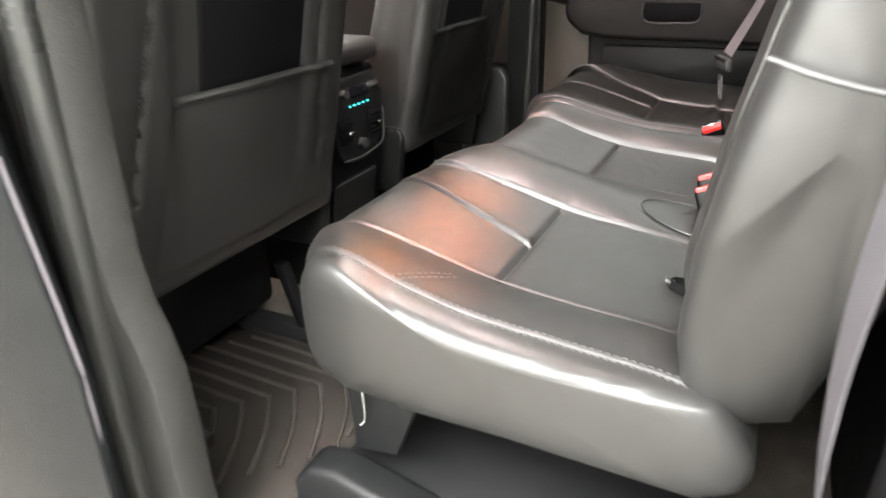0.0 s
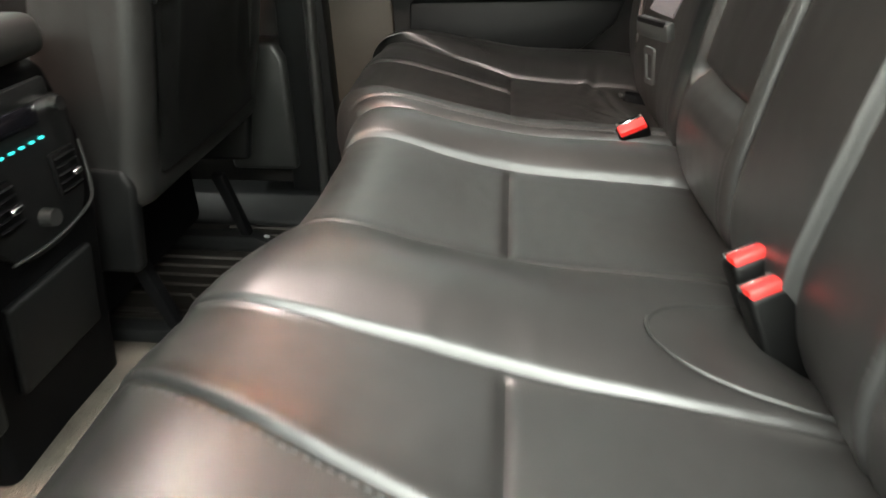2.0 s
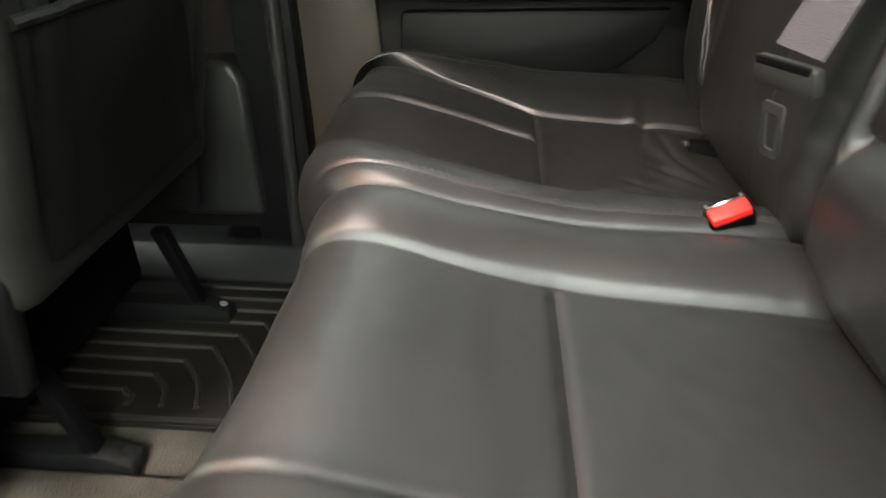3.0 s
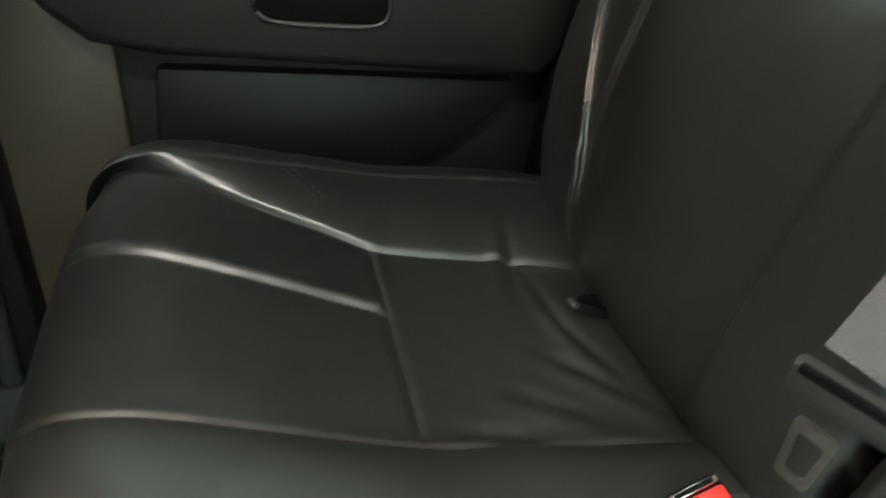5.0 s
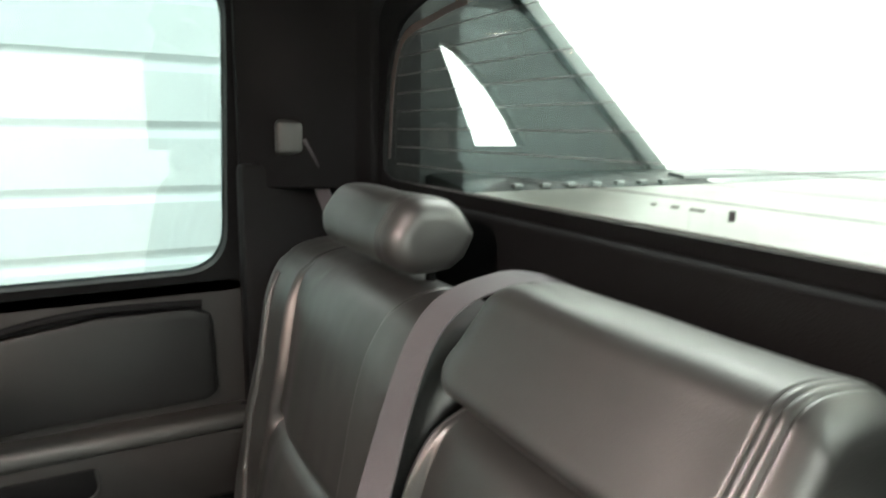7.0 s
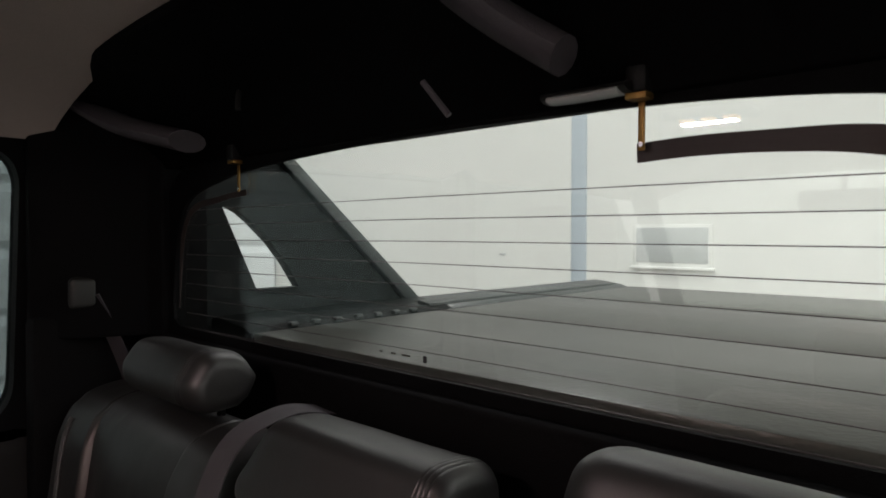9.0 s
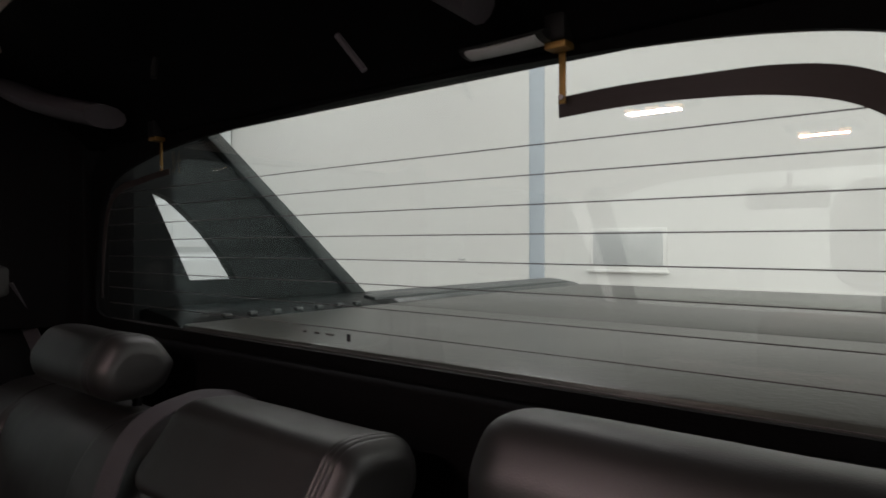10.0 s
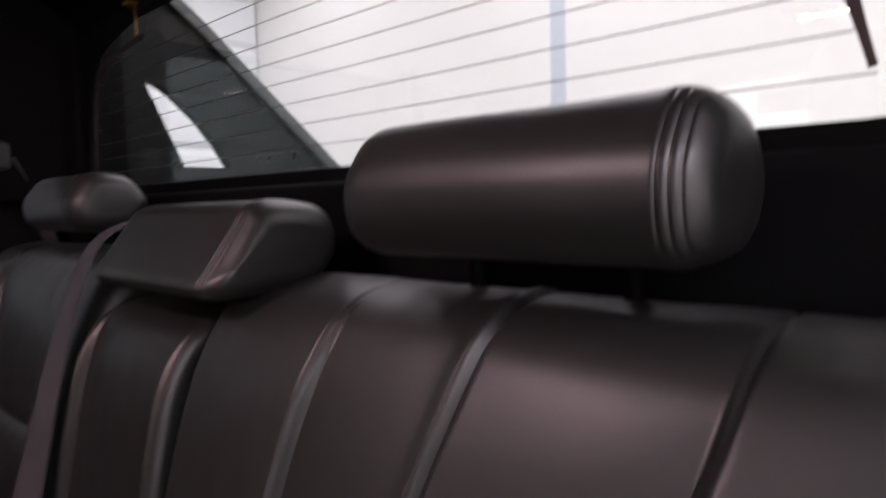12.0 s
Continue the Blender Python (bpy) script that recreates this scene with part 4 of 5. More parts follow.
# seat bases
part("base_frame", box((-0.20, -0.04, 0.240), (0.62, 0.30, 0.11), 0.02, 3), BLACK, wide, "dark seat pan under the cushion")
part("base_frame", box((0.43, -0.02, 0.240), (0.40, 0.36, 0.11), 0.02, 3), BLACK, narrow, "dark seat pan under the cushion")
part("side_bracket", prism([(0.19, 0.14), (0.200, 0.31), (0.12, 0.31), (0.09, 0.245), (0.125, 0.15)], "x", -0.60, -0.585, 0.003), PLASTIC, wide)
part("side_plate", prism([(0.105, 0.318), (0.088, 0.280), (-0.142, 0.288), (-0.21, 0.305), (-0.21, 0.325)], "x", -0.648, -0.63, 0.004), PLASTIC_GREY, wide, "light grey pan edge below the cushion")
part("lever", tube(bmesh.new(), [(-0.61, 0.165, 0.255), (-0.615, 0.16, 0.215), (-0.62, 0.165, 0.205)], 0.0022, 6, 8), STEEL, wide, "small bright metal pivot")
part("base_tray", prism([(0.262, 0.015), (0.262, 0.10), (0.235, 0.135), (0.19, 0.142), (0.02, 0.105), (-0.15, 0.10), (-0.26, 0.16), (-0.33, 0.20), (-0.33, 0.015)], "x", -0.66, -0.60, 0.012, 3), PLASTIC, wide, "moulded dark plastic base trim")
part("base_floor", box((-0.28, -0.02, 0.06), (0.66, 0.50, 0.09), 0.02), PLASTIC, wide)
part("base_tray", prism([(0.262, 0.015), (0.262, 0.10), (0.235, 0.135), (0.19, 0.142), (0.02, 0.105), (-0.15, 0.10), (-0.33, 0.12), (-0.33, 0.015)], "x", 0.60, 0.66, 0.012, 3), PLASTIC_GREY, narrow)
part("base_floor", box((0.42, -0.02, 0.06), (0.40, 0.50, 0.09), 0.02), PLASTIC, narrow)


solo("trim", prism([(-0.16, 0.05), (-0.18, 0.16), (-0.23, 0.265), (-0.275, 0.295), (-0.33, 0.275), (-0.40, 0.20), (-0.40, 0.05)], "x", -0.755, -0.655, 0.02, 4), PLASTIC_GREY, "grey moulded wheel arch trim behind the bench foot", "trim", kind="structure")

# backrests
BACK_SIDE = [(-0.305, 0.392), (-0.345, 0.55), (-0.385, 0.75), (-0.415, 0.92), (-0.408, 0.955), (-0.372, 0.966), (-0.325, 0.952), (-0.298, 0.912), (-0.275, 0.80), (-0.249, 0.65), (-0.228, 0.53), (-0.220, 0.45), (-0.238, 0.382), (-0.272, 0.368)]


def back_relief(insert, step_z, proud, mid=None, side_seam=None):
    a, b = insert

    def relief(x, y, z, s):
        face = ease(0.49, 0.58, s) * (1 - ease(0.93, 0.99, s))
        top = ease(0.38, 0.46, s) * (1 - ease(0.93, 0.99, s))
        w = ease(a - 0.001, a + 0.007, x) * (1 - ease(b - 0.007, b + 0.001, x))
        u = min(max((x - a) / (b - a), 0), 1)
        h = face * 0.012 * (1 - w) + face * 0.005 * w * math.sin(math.pi * u)
        if side_seam is not None:
            h -= face * ease(0.50, 0.58, abs(x)) * (0.009 * (1 - ease(0.78, 0.93, z)) + 0.009 * (1 - ease(0.42, 0.60, z)))
        h -= top * 0.0022 * (dent(x, a, 0.0022) + dent(x, b, 0.0022))
        if step_z:
            h += face * w * proud * (1 - ease(step_z - 0.030, step_z + 0.003, z))
            h -= face * w * 0.009 * dent(z, step_z + 0.007, 0.006)
        if mid is not None:
            h -= top * (0.0045 * dent(x, mid, 0.003) - 0.0025 * dent(x, mid + 0.008, 0.006))
        if side_seam is not None:
            if abs(x) > abs(side_seam) - 0.14 and abs(x) > 0.52:
                h -= top * 0.003 * dent(z, 0.938, 0.004)
        h += 0.0013 * noise.noise((x * 13, y * 13, z * 13)) + 0.0005 * noise.noise((x * 50, y * 20, z * 45))
        return h
    return relief


def back_shape(p):
    """The outer wing tapers towards its lower end."""
    if abs(p.x) > 0.60:
        lean = ease(0.60, 0.72, abs(p.x)) * max(0.68 - p.z, 0) ** 2 * 0.30
        p.x -= math.copysign(lean, p.x)
    return p


def wing_shape(p):
    """The sewn side seam swings inwards on its way down to the cushion."""
    u = abs(p.x)
    w = ease(0.507, 0.668, u) if u < 0.668 else 1 - 0.6 * ease(0.668, 0.715, u)
    inward = 0.048 * (1 - ease(0.40, 0.76, p.z)) * w
    # the insert's seams lean the same way, less strongly
    inward = max(inward, 0.030 * (1 - ease(0.77, 0.95, p.z)) * ease(0.19, 0.26, u) * (1 - 0.6 * ease(0.668, 0.715, u)))
    p = back_shape(p)
    p.x -= math.copysign(inward, p.x)
    return p


def backrest(parent, x0, x1, insert, step_z, proud, mid, r0, r1, top=0.966, side_seam=None, forward=0.0):
    side = [(y + (0.020 * (1 - ease(0.72, 0.95, z)) if y > -0.30 else 0) + forward * ease(0.70, 0.93, z), z if z < 0.75 else 0.75 + (z - 0.75) * (top - 0.75) / 0.216) for y, z in BACK_SIDE]
    pad = Pad(x0, x1, side, back_relief(insert, step_z, proud, mid, side_seam), n=170, step=0.007, round0=r0, round1=r1, soft0=1.8 if x0 < -0.5 else 1.0, soft1=1.8 if x1 > 0.5 else 1.0, cap0=0.052 if x0 < -0.5 else 0.0, cap1=0.052 if x1 > 0.5 else 0.0, square=3.6, shape=back_shape if side_seam is None else wing_shape, fine=list(insert) + [v for v in (mid, side_seam) if v is not None])
    return pad, part("backrest", pad.build(), LEATHER, parent)


FACE = dict(lo=0.45, hi=0.92)
back_l, ob_l = backrest(wide, -0.715, -0.058, (-0.507, -0.228), None, 0, -0.362, 0.034, 0.030, top=0.948, side_seam=-0.668)
back_c, ob_c = backrest(wide, -0.052, 0.165, (-0.036, 0.150), 0.515, 0.011, None, 0.016, 0.018, top=0.914, forward=0.022)
back_r, ob_r = backrest(narrow, 0.172, 0.715, (0.315, 0.590), 0.735, 0.007, None, 0.030, 0.034, top=0.960, side_seam=0.668)
stitched(back_l, ob_l, (-0.362, 0.46), (-0.362, 0.925), (-0.007, 0.007), along="z", **FACE)


def wing_seam(pad, ob, side):
    """The double-welted seam that sweeps inwards down the outer bolster."""
    bends = [(0.668, 0.915), (0.668, 0.80), (0.660, 0.665), (0.645, 0.62), (0.623, 0.58), (0.599, 0.53), (0.585, 0.48), (0.579, 0.43), (0.582, 0.395)]
    spots = [(p.x, p.y) for p in smooth_line([(side * x, z, 0) for x, z in bends], 90)]
    for off in (-0.0038, 0.0038):
        line = []
        for k, (x, z) in enumerate(spots):
            (xa, za), (xb, zb) = spots[max(k - 1, 0)], spots[min(k + 1, len(spots) - 1)]
            d = Vector((xb - xa, zb - za)).normalized()
            line.append(pad.near(x - d.y * off, z=z + d.x * off, lift=0.0014, **FACE)[0])
        part("welt", tube(bmesh.new(), line, 0.0028, 8), LEATHER, ob, "raised sewn welt")
    for off in (-0.0105, 0.0105):
        bm = bmesh.new()
        seam_rows(bm, pad, spots, (off,), along="z", **FACE)
        tagged(part("stitching", bm, THREAD, ob), "row of grey thread stitching", kind="stuff")


wing_seam(back_l, ob_l, -1)
wing_seam(back_r, ob_r, 1)

for s in (-1, 1):
    part("piping", tube(bmesh.new(), [(s * 0.700, -0.236, 0.706), (s * 0.7135, -0.264, 0.699), (s * 0.7165, -0.300, 0.692), (s * 0.7155, -0.345, 0.688)], 0.0022, 8, 14), LEATHER, ob_l if s < 0 else ob_r, "sewn seam across the side panel")

# headrests
def headrest(parent, x0, x1, z0, z1, y, seam_x, side=None, posts=True):
    d = z1 - z0
    side = side or [(y - 0.070, z0 + 0.012), (y - 0.082, z0 + 0.035), (y - 0.078, z1 - 0.025), (y - 0.055, z1), (y - 0.012, z1 + 0.004), (y + 0.010, z1 - 0.018), (y + 0.018, z0 + 0.5 * d), (y + 0.012, z0 + 0.013), (y - 0.012, z0), (y - 0.055, z0 + 0.002)]

    def relief(x, yy, z, s):
        h = 0.0
        for c in seam_x:
            h -= 0.0009 * (dent(x, c, 0.0010) + dent(x, c - 0.0055, 0.0010) + dent(x, c + 0.0055, 0.0010)) - 0.0012 * dent(x, c, 0.016)
        return h + 0.001 * noise.noise((x * 16, yy * 16, z * 16))
    pad = Pad(x0, x1, side, relief, n=90, step=0.004, round0=0.022, round1=0.026, soft0=1.25, soft1=1.25, ball=True, fstep=0.0008, fine=[c + 0.008 * k for c in seam_x for k in (-1, 0, 1)][1:2])
    ob = part("headrest", pad.build(), LEATHER, parent, "padded black leather headrest with stitched seam")
    if posts:
        for px in (x0 + 0.07, x1 - 0.07):
            part("post", tube(bmesh.new(), [(px, y - 0.060, z0 - 0.06), (px, y - 0.060, z0 + 0.03)], 0.006, 10), BLACK, ob)
    return pad


headrest(wide, -0.491, -0.232, 0.972, 1.055, -0.318, (-0.474,))
headrest(narrow, 0.286, 0.520, 0.981, 1.054, -0.322, (0.322,))
# the middle one is a flat pad, flush with the backrest below it
CENTRE_PAD = [(-0.385, 0.948), (-0.396, 0.965), (-0.394, 0.994), (-0.376, 1.009), (-0.335, 1.014), (-0.314, 1.008), (-0.303, 0.994), (-0.280, 0.962), (-0.268, 0.946), (-0.272, 0.936), (-0.29, 0.933), (-0.36, 0.935)]
headrest(wide, -0.130, 0.142, 0.932, 1.012, -0.304, (-0.107,), side=CENTRE_PAD, posts=False)

# ---------------------------------------------------------------- belts and buckles
def buckle(label, top, wide_dir, axis):
    """A buckle whose red end faces along the axis."""
    z = Vector(axis).normalized()
    x = (Vector(wide_dir) - z * Vector(wide_dir).dot(z)).normalized()
    y = z.cross(x)
    m = Matrix((x, y, z)).transposed().to_4x4()
    base = Vector(top) - z * 0.100
    ob = thing("seat_belt_buckle", label, "buckle", base, group="belt buckles")
    bm = bmesh.new()
    rbox(bm, base + m @ Vector((0, 0, 0.040)), (0.042, 0.026, 0.108), 0.006, 3, m)
    part("body", bm, BUCKLE, ob)
    bm = bmesh.new()
    rbox(bm, base + m @ Vector((0, 0.0035, 0.0925)), (0.036, 0.0165, 0.012), 0.0025, 2, m)
    part("button", bm, RED, ob, "red release button")
    bm = bmesh.new()
    rbox(bm, base + m @ Vector((0, -0.0088, 0.0935)), (0.036, 0.0055, 0.008), 0.001, 1, m)
    part("slot", bm, CHROME, ob, "bright metal slot")
    bm = bmesh.new()
    rbox(bm, base + m @ Vector((0, -0.0088, 0.0962)), (0.028, 0.0028, 0.004), 0.0004, 1, m)
    part("slot_mouth", bm, BLACK, ob)
    return ob


buckle("black seat belt buckle with red button beside the seat fold", (-0.198, -0.180, 0.450), (-0.1, 1, 0), (0.22, 0.38, 0.88))
buckle("black seat belt buckle with red button beside the seat fold", (-0.160, -0.178, 0.456), (-0.1, 1, 0), (0.22, 0.38, 0.88))
buckle("black seat belt buckle with red button lying in the seat gap", (0.200, -0.143, 0.437), (-0.15, 1, -0.25), (-0.35, 0.35, 0.87))

belt = thing("centre_seat_belt", "grey-violet woven seat belt over the middle backrest with latch", "seat belt", (0.19, -0.3, 0.9))
bm = bmesh.new()
ribbon(bm, [(0.185, -0.43, 0.990), (0.182, -0.365, 1.000), (0.180, -0.290, 0.970), (0.180, -0.245, 0.85), (0.176, -0.205, 0.70), (0.165, -0.155, 0.578)], lambda t: Vector((1, -0.3 + 0.75 * t, 0)), 0.046, 0.0014, 40)
part("webbing", bm, BELT, belt)
bm = bmesh.new()
rbox(bm, (0.163, -0.150, 0.562), (0.060, 0.013, 0.023), 0.005, 2, pose(0, 0, 0, -14, 0, 26))
part("latch_holder", bm, PLASTIC_GREY, belt, "grey plastic latch holder")
tongue = ring_prism(round_loop([(-0.0095, -0.026), (0.0095, -0.026), (0.0115, 0.018), (-0.0115, 0.018)], 0.004, 4), round_loop([(-0.0055, -0.020), (0.0055, -0.020), (0.0075, 0.010), (-0.0075, 0.010)], 0.003, 4), "y", -0.0015, 0.0015)
bmesh.ops.transform(tongue, matrix=Matrix.Translation((0.168, -0.150, 0.522)) @ pose(0, 0, 0, -8, 0, 20), verts=tongue.verts)
part("latch_tongue", tongue, STEEL, belt, "steel latch tongue with a square eye")
bm = bmesh.new()
rbox(bm, (0.1602, -0.1438, 0.570), (0.050, 0.004, 0.007), 0.0015, 2, pose(0, 0, 0, -14, 0, 26))
part("webbing_slot", bm, BLACK, belt)

belt = thing("outer_seat_belt", "grey woven seat belt hanging beside the bench by the doorway", "seat belt", (-0.735, -0.31, 0.3))
bm = bmesh.new()
ribbon(bm, [(-0.745, -0.36, 1.30), (-0.74, -0.335, 0.85), (-0.735, -0.315, 0.60), (-0.73, -0.318, 0.45), (-0.722, -0.335, 0.32), (-0.715, -0.35, 0.24)], lambda t: Vector((0.80 + 0.2 * t, 0.80 - 0.98 * t, 0.0)), 0.046, 0.0014, 40)
part("webbing", bm, BELT, belt)
part("anchor", box((-0.716, -0.352, 0.235), (0.040, 0.012, 0.05), 0.005, 2, pose(0, 0, 0, 0, 0, 40)), PLASTIC, belt, "dark anchor plate")
belt = thing("outer_seat_belt", "grey woven seat belt on its guide at the far pillar", "seat belt", (0.74, -0.32, 1.0))
bm = bmesh.new()
ribbon(bm, [(0.744, -0.350, 1.105), (0.742, -0.375, 1.05), (0.735, -0.40, 0.98), (0.72, -0.42, 0.90)], (0.9, 0.4, 0), 0.034, 0.0014, 20)
part("webbing", bm, BELT, belt)
part("guide", box((0.746, -0.345, 1.110), (0.02, 0.065, 0.055), 0.010, 3), PLASTIC_GREY, belt, "grey plastic belt guide")

# ---------------------------------------------------------------- front seats
FRONT_SIDE = [(0.56, 0.30), (0.515, 0.31), (0.500, 0.38), (0.463, 0.55), (0.42, 0.75), (0.375, 0.95), (0.38, 1.01), (0.42, 1.04), (0.48, 1.02), (0.515, 0.95), (0.58, 0.70), (0.65, 0.45), (0.66, 0.34), (0.62, 0.30)]


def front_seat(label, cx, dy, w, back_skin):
    ob = thing("front_seat", label, "car seat", (cx, 0.7 + dy, 0.02), group="front seats")
    side = [(y + dy, z) for y, z in FRONT_SIDE]

    def relief(x, y, z, s):
        d = abs(x - cx)
        back = ease(0.06, 0.12, s) * (1 - ease(0.44, 0.52, s))
        h = back * (-0.010 * (1 - ease(0.12, 0.15, d)))
        at = 0.232 - 0.19 * (z - 0.36) if x < cx < 0 else 0.185 - 0.04 * (z - 0.36)
        h -= back * (0.007 * dent(d, at, 0.004) - 0.004 * dent(d, at + 0.03, 0.03))
        return h + 0.001 * noise.noise((x * 12, y * 12, z * 12))
    pad = Pad(cx - w, cx + w, side, relief, n=110, step=0.008, round0=0.034, round1=0.034)
    body = part("backrest", pad.build(), LEATHER, ob)
    for low, high in ((-0.232 if cx < 0 else -0.185, -0.118 if cx < 0 else -0.160), (0.185, 0.160)):
        stitched(pad, body, (cx + low, 0.36), (cx + high, 0.96), (-0.006, 0.006), along="z", lo=0.10, hi=0.46)
    # map pocket with a rounded hem
    bm = bmesh.new()
    rows5 = []
    nxp, nzp = 30, 22
    for i in range(nxp + 1):
        u = i / nxp
        col = []
        for j in range(nzp + 1):
            v = j / nzp
            x = cx + (u - 0.5) * (0.38 - 0.045 * v) + 0.035 * v * (1 if cx < 0 else -1)
            top = 0.590 + 0.006 * math.sin(math.pi * u)
            z = 0.335 + (top - 0.335) * v
            p, nn = pad.near(x, z=z, lo=0.05, hi=0.46)
            puff = 0.003 + 0.017 * math.sin(math.pi * u) ** 0.9 * (0.35 + 0.65 * v)
            if j == 0:
                puff = 0.001
            puff -= 0.003 * dent(v, 0.94, 0.012)
            col.append(bm.verts.new(p + nn * puff))
        col.append(bm.verts.new(col[-1].co + Vector((0, 0.007, 0.003))))
        col.append(bm.verts.new(col[-1].co + Vector((0, 0.003, -0.03))))
        rows5.append(col)
    for c0, c1 in zip(rows5, rows5[1:]):
        for a, b, c2, d in zip(c0, c0[1:], c1[1:], c1):
            bm.faces.new((a, b, c2, d))
    hem = [col[nzp].co.copy() + Vector((0, 0.002, 0.001)) for col in rows5]
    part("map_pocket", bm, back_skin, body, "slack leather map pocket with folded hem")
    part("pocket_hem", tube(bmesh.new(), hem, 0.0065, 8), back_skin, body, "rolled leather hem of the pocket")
    # black sheet in place of the shade on the leather above the pocket
    part("shade_panel", box((cx + (0.03 if cx < 0 else -0.03), 0.437 + dy, 0.73), (0.23, 0.014, 0.30), 0.006, 3, pose(0, 0, 0, 12.5)), BLACK, body, "black panel standing in for shade on the leather above the pocket")
    # lower side shells and seat base
    for k in (-1, 1):
        part("side_shell", prism([(0.545 + dy, 0.20), (0.520 + dy, 0.345), (0.530 + dy, 0.372), (0.70 + dy, 0.385), (1.05 + dy, 0.36), (1.05 + dy, 0.20)], "x", cx + k * (w - 0.01) - 0.014, cx + k * (w - 0.01) + 0.014, 0.010, 3), PLASTIC, ob, "moulded dark lower side shell")
    part("cushion", box((cx, 0.87 + dy, 0.36), (2 * w - 0.03, 0.46, 0.15), 0.05, 4), LEATHER, ob)
    # black block, made large to keep lamp light out from under the seat
    part("base", box((cx, 0.88 + dy, 0.175), (0.46, 0.40, 0.24), 0.02, 2), BLACK, ob)
    for k in (-1, 1):
        part("rail", prism([(0.50 + dy, 0.012), (0.50 + dy, 0.035), (0.54 + dy, 0.05), (0.95 + dy, 0.05), (1.0 + dy, 0.012)], "x", cx + k * 0.17 - 0.018, cx + k * 0.17 + 0.018, 0.004), PLASTIC, ob, "steel seat rail")
        part("leg", prism([(0.545 + dy, 0.045), (0.565 + dy, 0.045), (0.61 + dy, 0.19), (0.585 + dy, 0.19)], "x", cx + k * 0.17 - 0.012, cx + k * 0.17 + 0.012, 0.003), BLACK, ob)
        bt = bmesh.new()
        knob(bt, (cx + k * 0.17, 0.515 + dy, 0.040), (0, -0.3, 1), 0.008, 0.008, 10)
        part("bolt", bt, CHROME, ob)
    hside = [(0.35 + dy, 1.10), (0.335 + dy, 1.16), (0.35 + dy, 1.25), (0.39 + dy, 1.285), (0.43 + dy, 1.27), (0.45 + dy, 1.20), (0.44 + dy, 1.12), (0.40 + dy, 1.085)]
    part("headrest", Pad(cx - 0.14, cx + 0.14, hside, lambda x, y, z, s: 0.0, n=50, step=0.01, round0=0.06, round1=0.06, ball=True).build(), LEATHER, ob)
    for k in (-1, 1):
        part("headrest_post", tube(bmesh.new(), [(cx + k * 0.06, 0.43 + dy, 1.0), (cx + k * 0.06, 0.405 + dy, 1.12)], 0.006, 8), CHROME, ob)
    return ob


front_seat("black leather driver's seat back with map pocket", -0.43, 0.0, 0.265, LEATHER)
# the passenger pocket takes the darkened leather, for the shade on it
front_seat("black leather front passenger seat back with map pocket", 0.40, 0.02, 0.24, SHADED_LEATHER)

# ---------------------------------------------------------------- centre console
console = thing("centre_console", "dark plastic centre console with rear air vents and controls", "console", (0.0, 0.75, 0.03))
CY = 0.575
part("body", prism([(CY + 0.05, 0.03), (CY + 0.025, 0.20), (CY + 0.002, 0.33), (CY - 0.006, 0.44), (CY + 0.014, 0.528), (CY + 0.05, 0.548), (1.30, 0.50), (1.30, 0.03)], "x", -0.125, 0.125, 0.014, 3), BLACK, console)
part("lid", box((0.0, CY + 0.20, 0.567), (0.235, 0.42, 0.05), 0.02, 4), LEATHER, console, "padded black console lid")


def on_panel(x, z):
    return Vector((x, CY - 0.013, z))


part("panel", prism(round_loop([(-0.082, 0.338), (0.082, 0.338), (0.100, 0.505), (-0.100, 0.505)], [0.07, 0.07, 0.03, 0.03]), "y", CY - 0.019, CY - 0.004, 0.003), PLASTIC, console, "dark rounded control panel")
part("trim_band", box(on_panel(0, 0.512), (0.15, 0.010, 0.028), 0.004, 2), PLASTIC, console)
part("display", box(on_panel(0.006, 0.492) + Vector((0, -0.006, 0)), (0.070, 0.006, 0.024), 0.004, 2), DARK_SCREEN, console, "dark display")
for kx in (-0.058, 0.068):
    bm = bmesh.new()
    knob(bm, on_panel(kx, 0.494) + Vector((0, -0.012, 0)), (0, -1, 0.15), 0.0092, 0.016)
    part("knob", bm, CHROME if kx > 0 else PLASTIC_GREY, console, "ribbed control knob")
bm = bmesh.new()
knob(bm, on_panel(0.0, 0.378) + Vector((0, -0.012, 0)), (0, -1, 0), 0.0115, 0.018)
part("knob", bm, PLASTIC_GREY, console, "round vent dial")
for k in range(5):
    part("button", box(on_panel(-0.034 + 0.017 * k, 0.464) + Vector((0, -0.008, 0)), (0.0058, 0.004, 0.0028), 0.0008, 1), CYAN, console, "cyan backlit button")
for kx in (-0.056, 0.056):
    vent = part("vent", box(on_panel(kx, 0.415) + Vector((0, -0.008, 0)), (0.044, 0.008, 0.054), 0.006, 2), BLACK, console, "black air vent")
    for j in range(5):
        part("slat", box(on_panel(kx, 0.395 + 0.010 * j) + Vector((0, -0.0125, 0)), (0.038, 0.006, 0.0018), 0.0006, 1, pose(0, 0, 0, 20)), BLACK, vent)
    part("slider", box(on_panel(kx + 0.006, 0.412) + Vector((0, -0.019, 0)), (0.016, 0.006, 0.006), 0.001, 1), CHROME, vent, "bright vent slider")
part("cover_line", tube(bmesh.new(), [on_panel(-0.07, 0.352) + Vector((0, -0.008, 0)), on_panel(0.0, 0.347) + Vector((0, -0.008, 0)), on_panel(0.07, 0.356) + Vector((0, -0.008, 0)), on_panel(0.092, 0.375) + Vector((0, -0.008, 0)), on_panel(0.096, 0.44) + Vector((0, -0.007, 0))], 0.0022, 6, 30), PLASTIC_GREY, console)
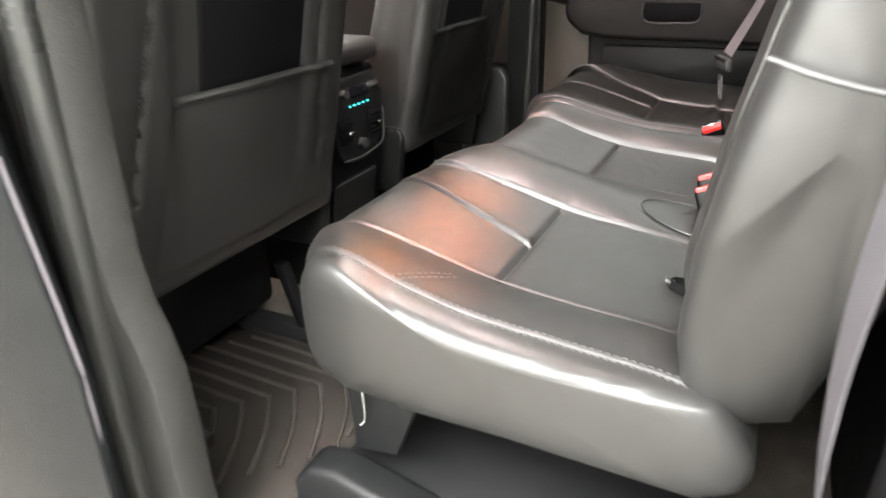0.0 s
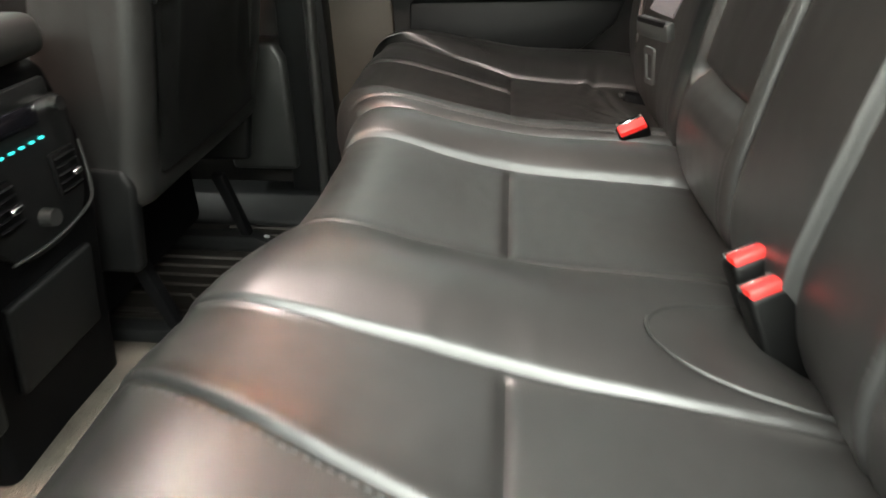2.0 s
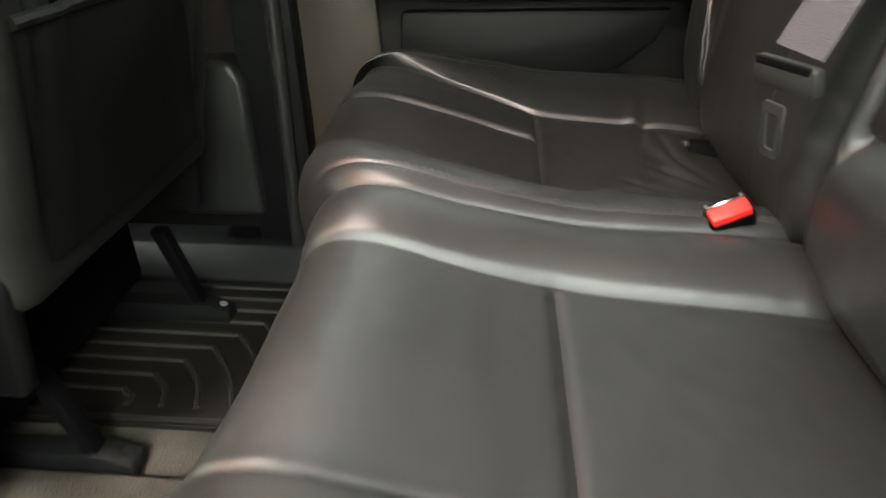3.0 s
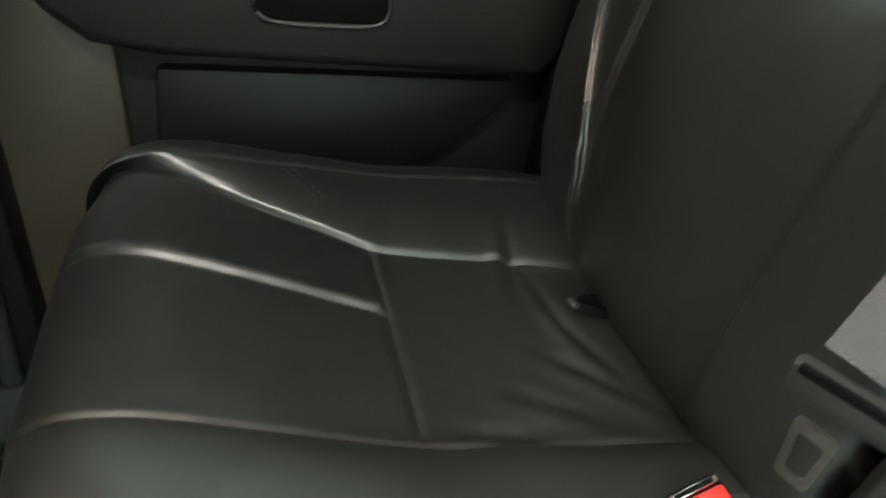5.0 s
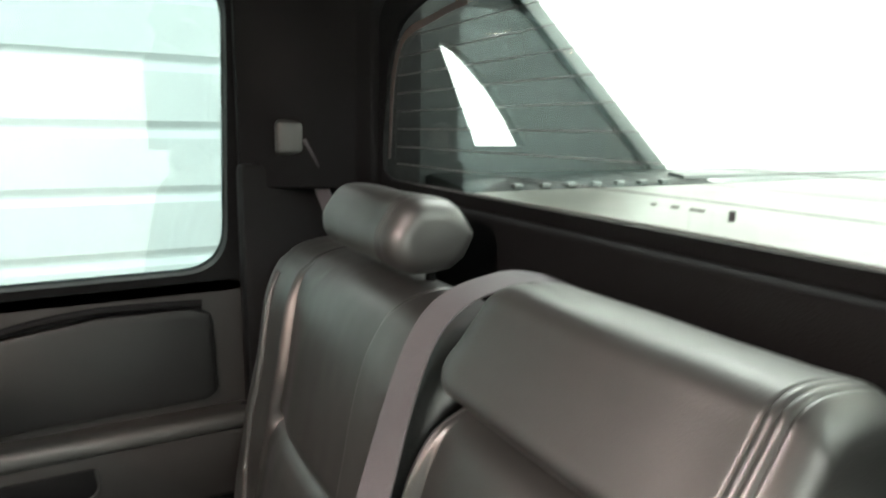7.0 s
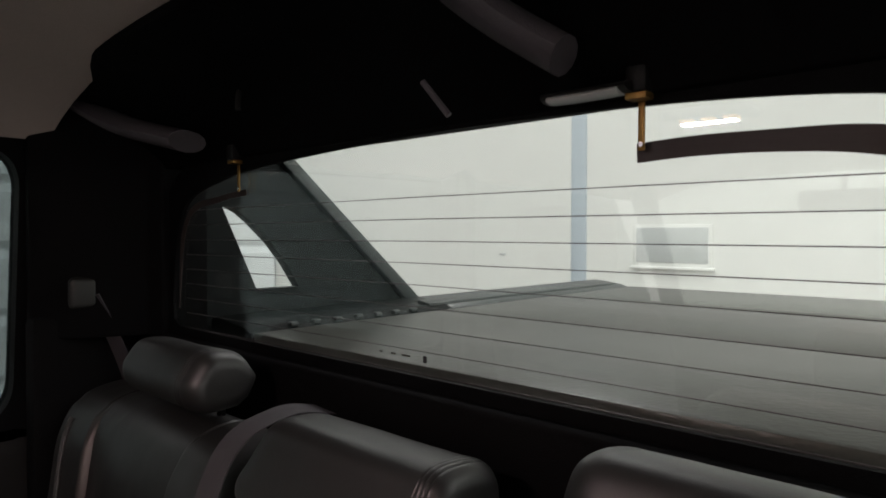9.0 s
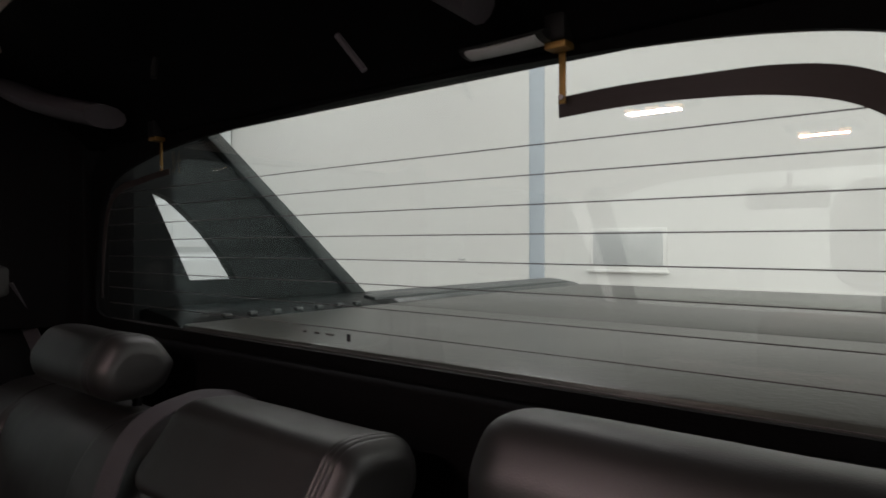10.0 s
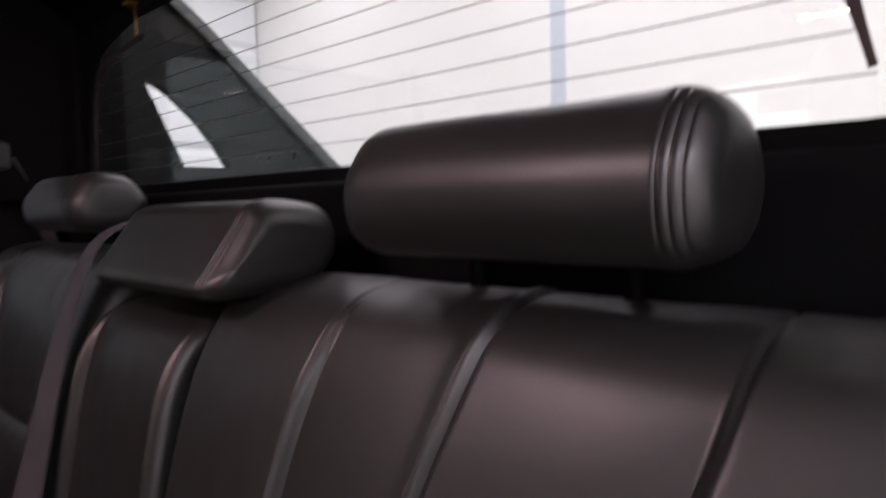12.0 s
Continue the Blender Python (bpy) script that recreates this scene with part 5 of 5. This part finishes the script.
drawer = part("drawer", box((0.0, CY + 0.014, 0.235), (0.165, 0.014, 0.13), 0.006, 3, pose(0, 0, 0, 10)), PLASTIC, console)
part("finger_pull", box((0.04, CY + 0.006, 0.262), (0.045, 0.006, 0.02), 0.003, 2, pose(0, 0, 0, 10)), BLACK, drawer)

# ---------------------------------------------------------------- floor mats
def floor_mat(label, x0, x1, y0, y1, tip):
    ob = thing("floor_mat", label, "floor mat", ((x0 + x1) / 2, (y0 + y1) / 2, 0.0), group="floor mats")
    cx = (x0 + x1) / 2
    outline = round_loop([(x0, y0), (x1, y0), (x1, y1), (x0, y1)], 0.05, 6)
    part("sheet", prism(outline, "z", 0.001, 0.012, 0.003), RUBBER, ob)
    bm = bmesh.new()
    edge = [(a, b, 0.014) for a, b in round_loop([(x0 + 0.012, y0 + 0.012), (x1 - 0.012, y0 + 0.012), (x1 - 0.012, y1 - 0.012), (x0 + 0.012, y1 - 0.012)], 0.045, 6)]
    tube(bm, edge + edge[:1], 0.008, 6)
    part("rim", bm, RUBBER, ob, "raised rubber rim")
    # nested angled ribs: a leg towards the front, a bend, a leg to the side
    for k in range(-4, 12):
        vx, vy = tip[0] + 0.0355 * k, tip[1] - 0.033 * k
        if not (x0 + 0.05 < vx < x1 - 0.03 and y0 + 0.05 < vy < y1 - 0.06):
            continue
        far = min(y1 - 0.035, vy + 0.30)
        side = max(x0 + 0.035, vx - 0.17)
        drop = max(y0 + 0.035, vy - (vx - side) * 0.62)
        pts = smooth_line([(vx + 0.004, far, 0.0125), (vx + 0.002, (vy + far) / 2, 0.0125), (vx, vy, 0.0125)], 8) + smooth_line([(vx - 0.012, vy - 0.012, 0.0125), ((vx + side) / 2, (vy + drop) / 2 - 0.012, 0.0125), (side, drop, 0.0125)], 8)
        part("rib", tube(bmesh.new(), pts, 0.0048, 6), RUBBER_RIB, ob, "lighter rubber rib")
    return ob


floor_mat("black ribbed rubber floor mat, dusty, before the wide bench", -0.69, -0.26, 0.27, 1.02, (-0.481, 0.536))
floor_mat("black ribbed rubber floor mat, dusty, before the narrow bench", 0.31, 0.72, 0.27, 0.84, (0.485, 0.526))

# ---------------------------------------------------------------- ceiling lamps, mirror
for lx, ly in ((0.03, 0.38), (-0.20, 0.92)):
    lamp = thing("dome_lamp", "warm lit dome lamp in the headliner", "lamp", (lx, ly, 1.46), group="dome lamps")
    part("housing", box((lx, ly, 1.468), (0.17, 0.11, 0.022), 0.008, 3), PLASTIC_GREY, lamp)
    for k in (-1, 0, 1) if lx > 0 else (-1, 1):
        part("lens", box((lx + 0.045 * k, ly, 1.4555), (0.028, 0.03, 0.006), 0.002, 2), LAMP_LENS, lamp, "glowing warm lens")
mirror = thing("rear_view_mirror", "dark rear-view mirror below the headliner", "mirror", (0.0, 1.50, 1.33))
part("housing", box((0.0, 1.50, 1.33), (0.26, 0.03, 0.075), 0.014, 3), BLACK, mirror)
part("stem", tube(bmesh.new(), [(0.0, 1.51, 1.35), (0.0, 1.56, 1.42)], 0.01, 8), BLACK, mirror)
# hooks and fittings on the dark header
hook = thing("coat_hook", "small grey coat hook on the black header", "hook", (0.30, -0.40, 1.40))
part("arm", tube(bmesh.new(), [(0.30, -0.395, 1.425), (0.30, -0.38, 1.40), (0.295, -0.375, 1.375)], 0.004, 8, 8), PLASTIC_GREY, hook)
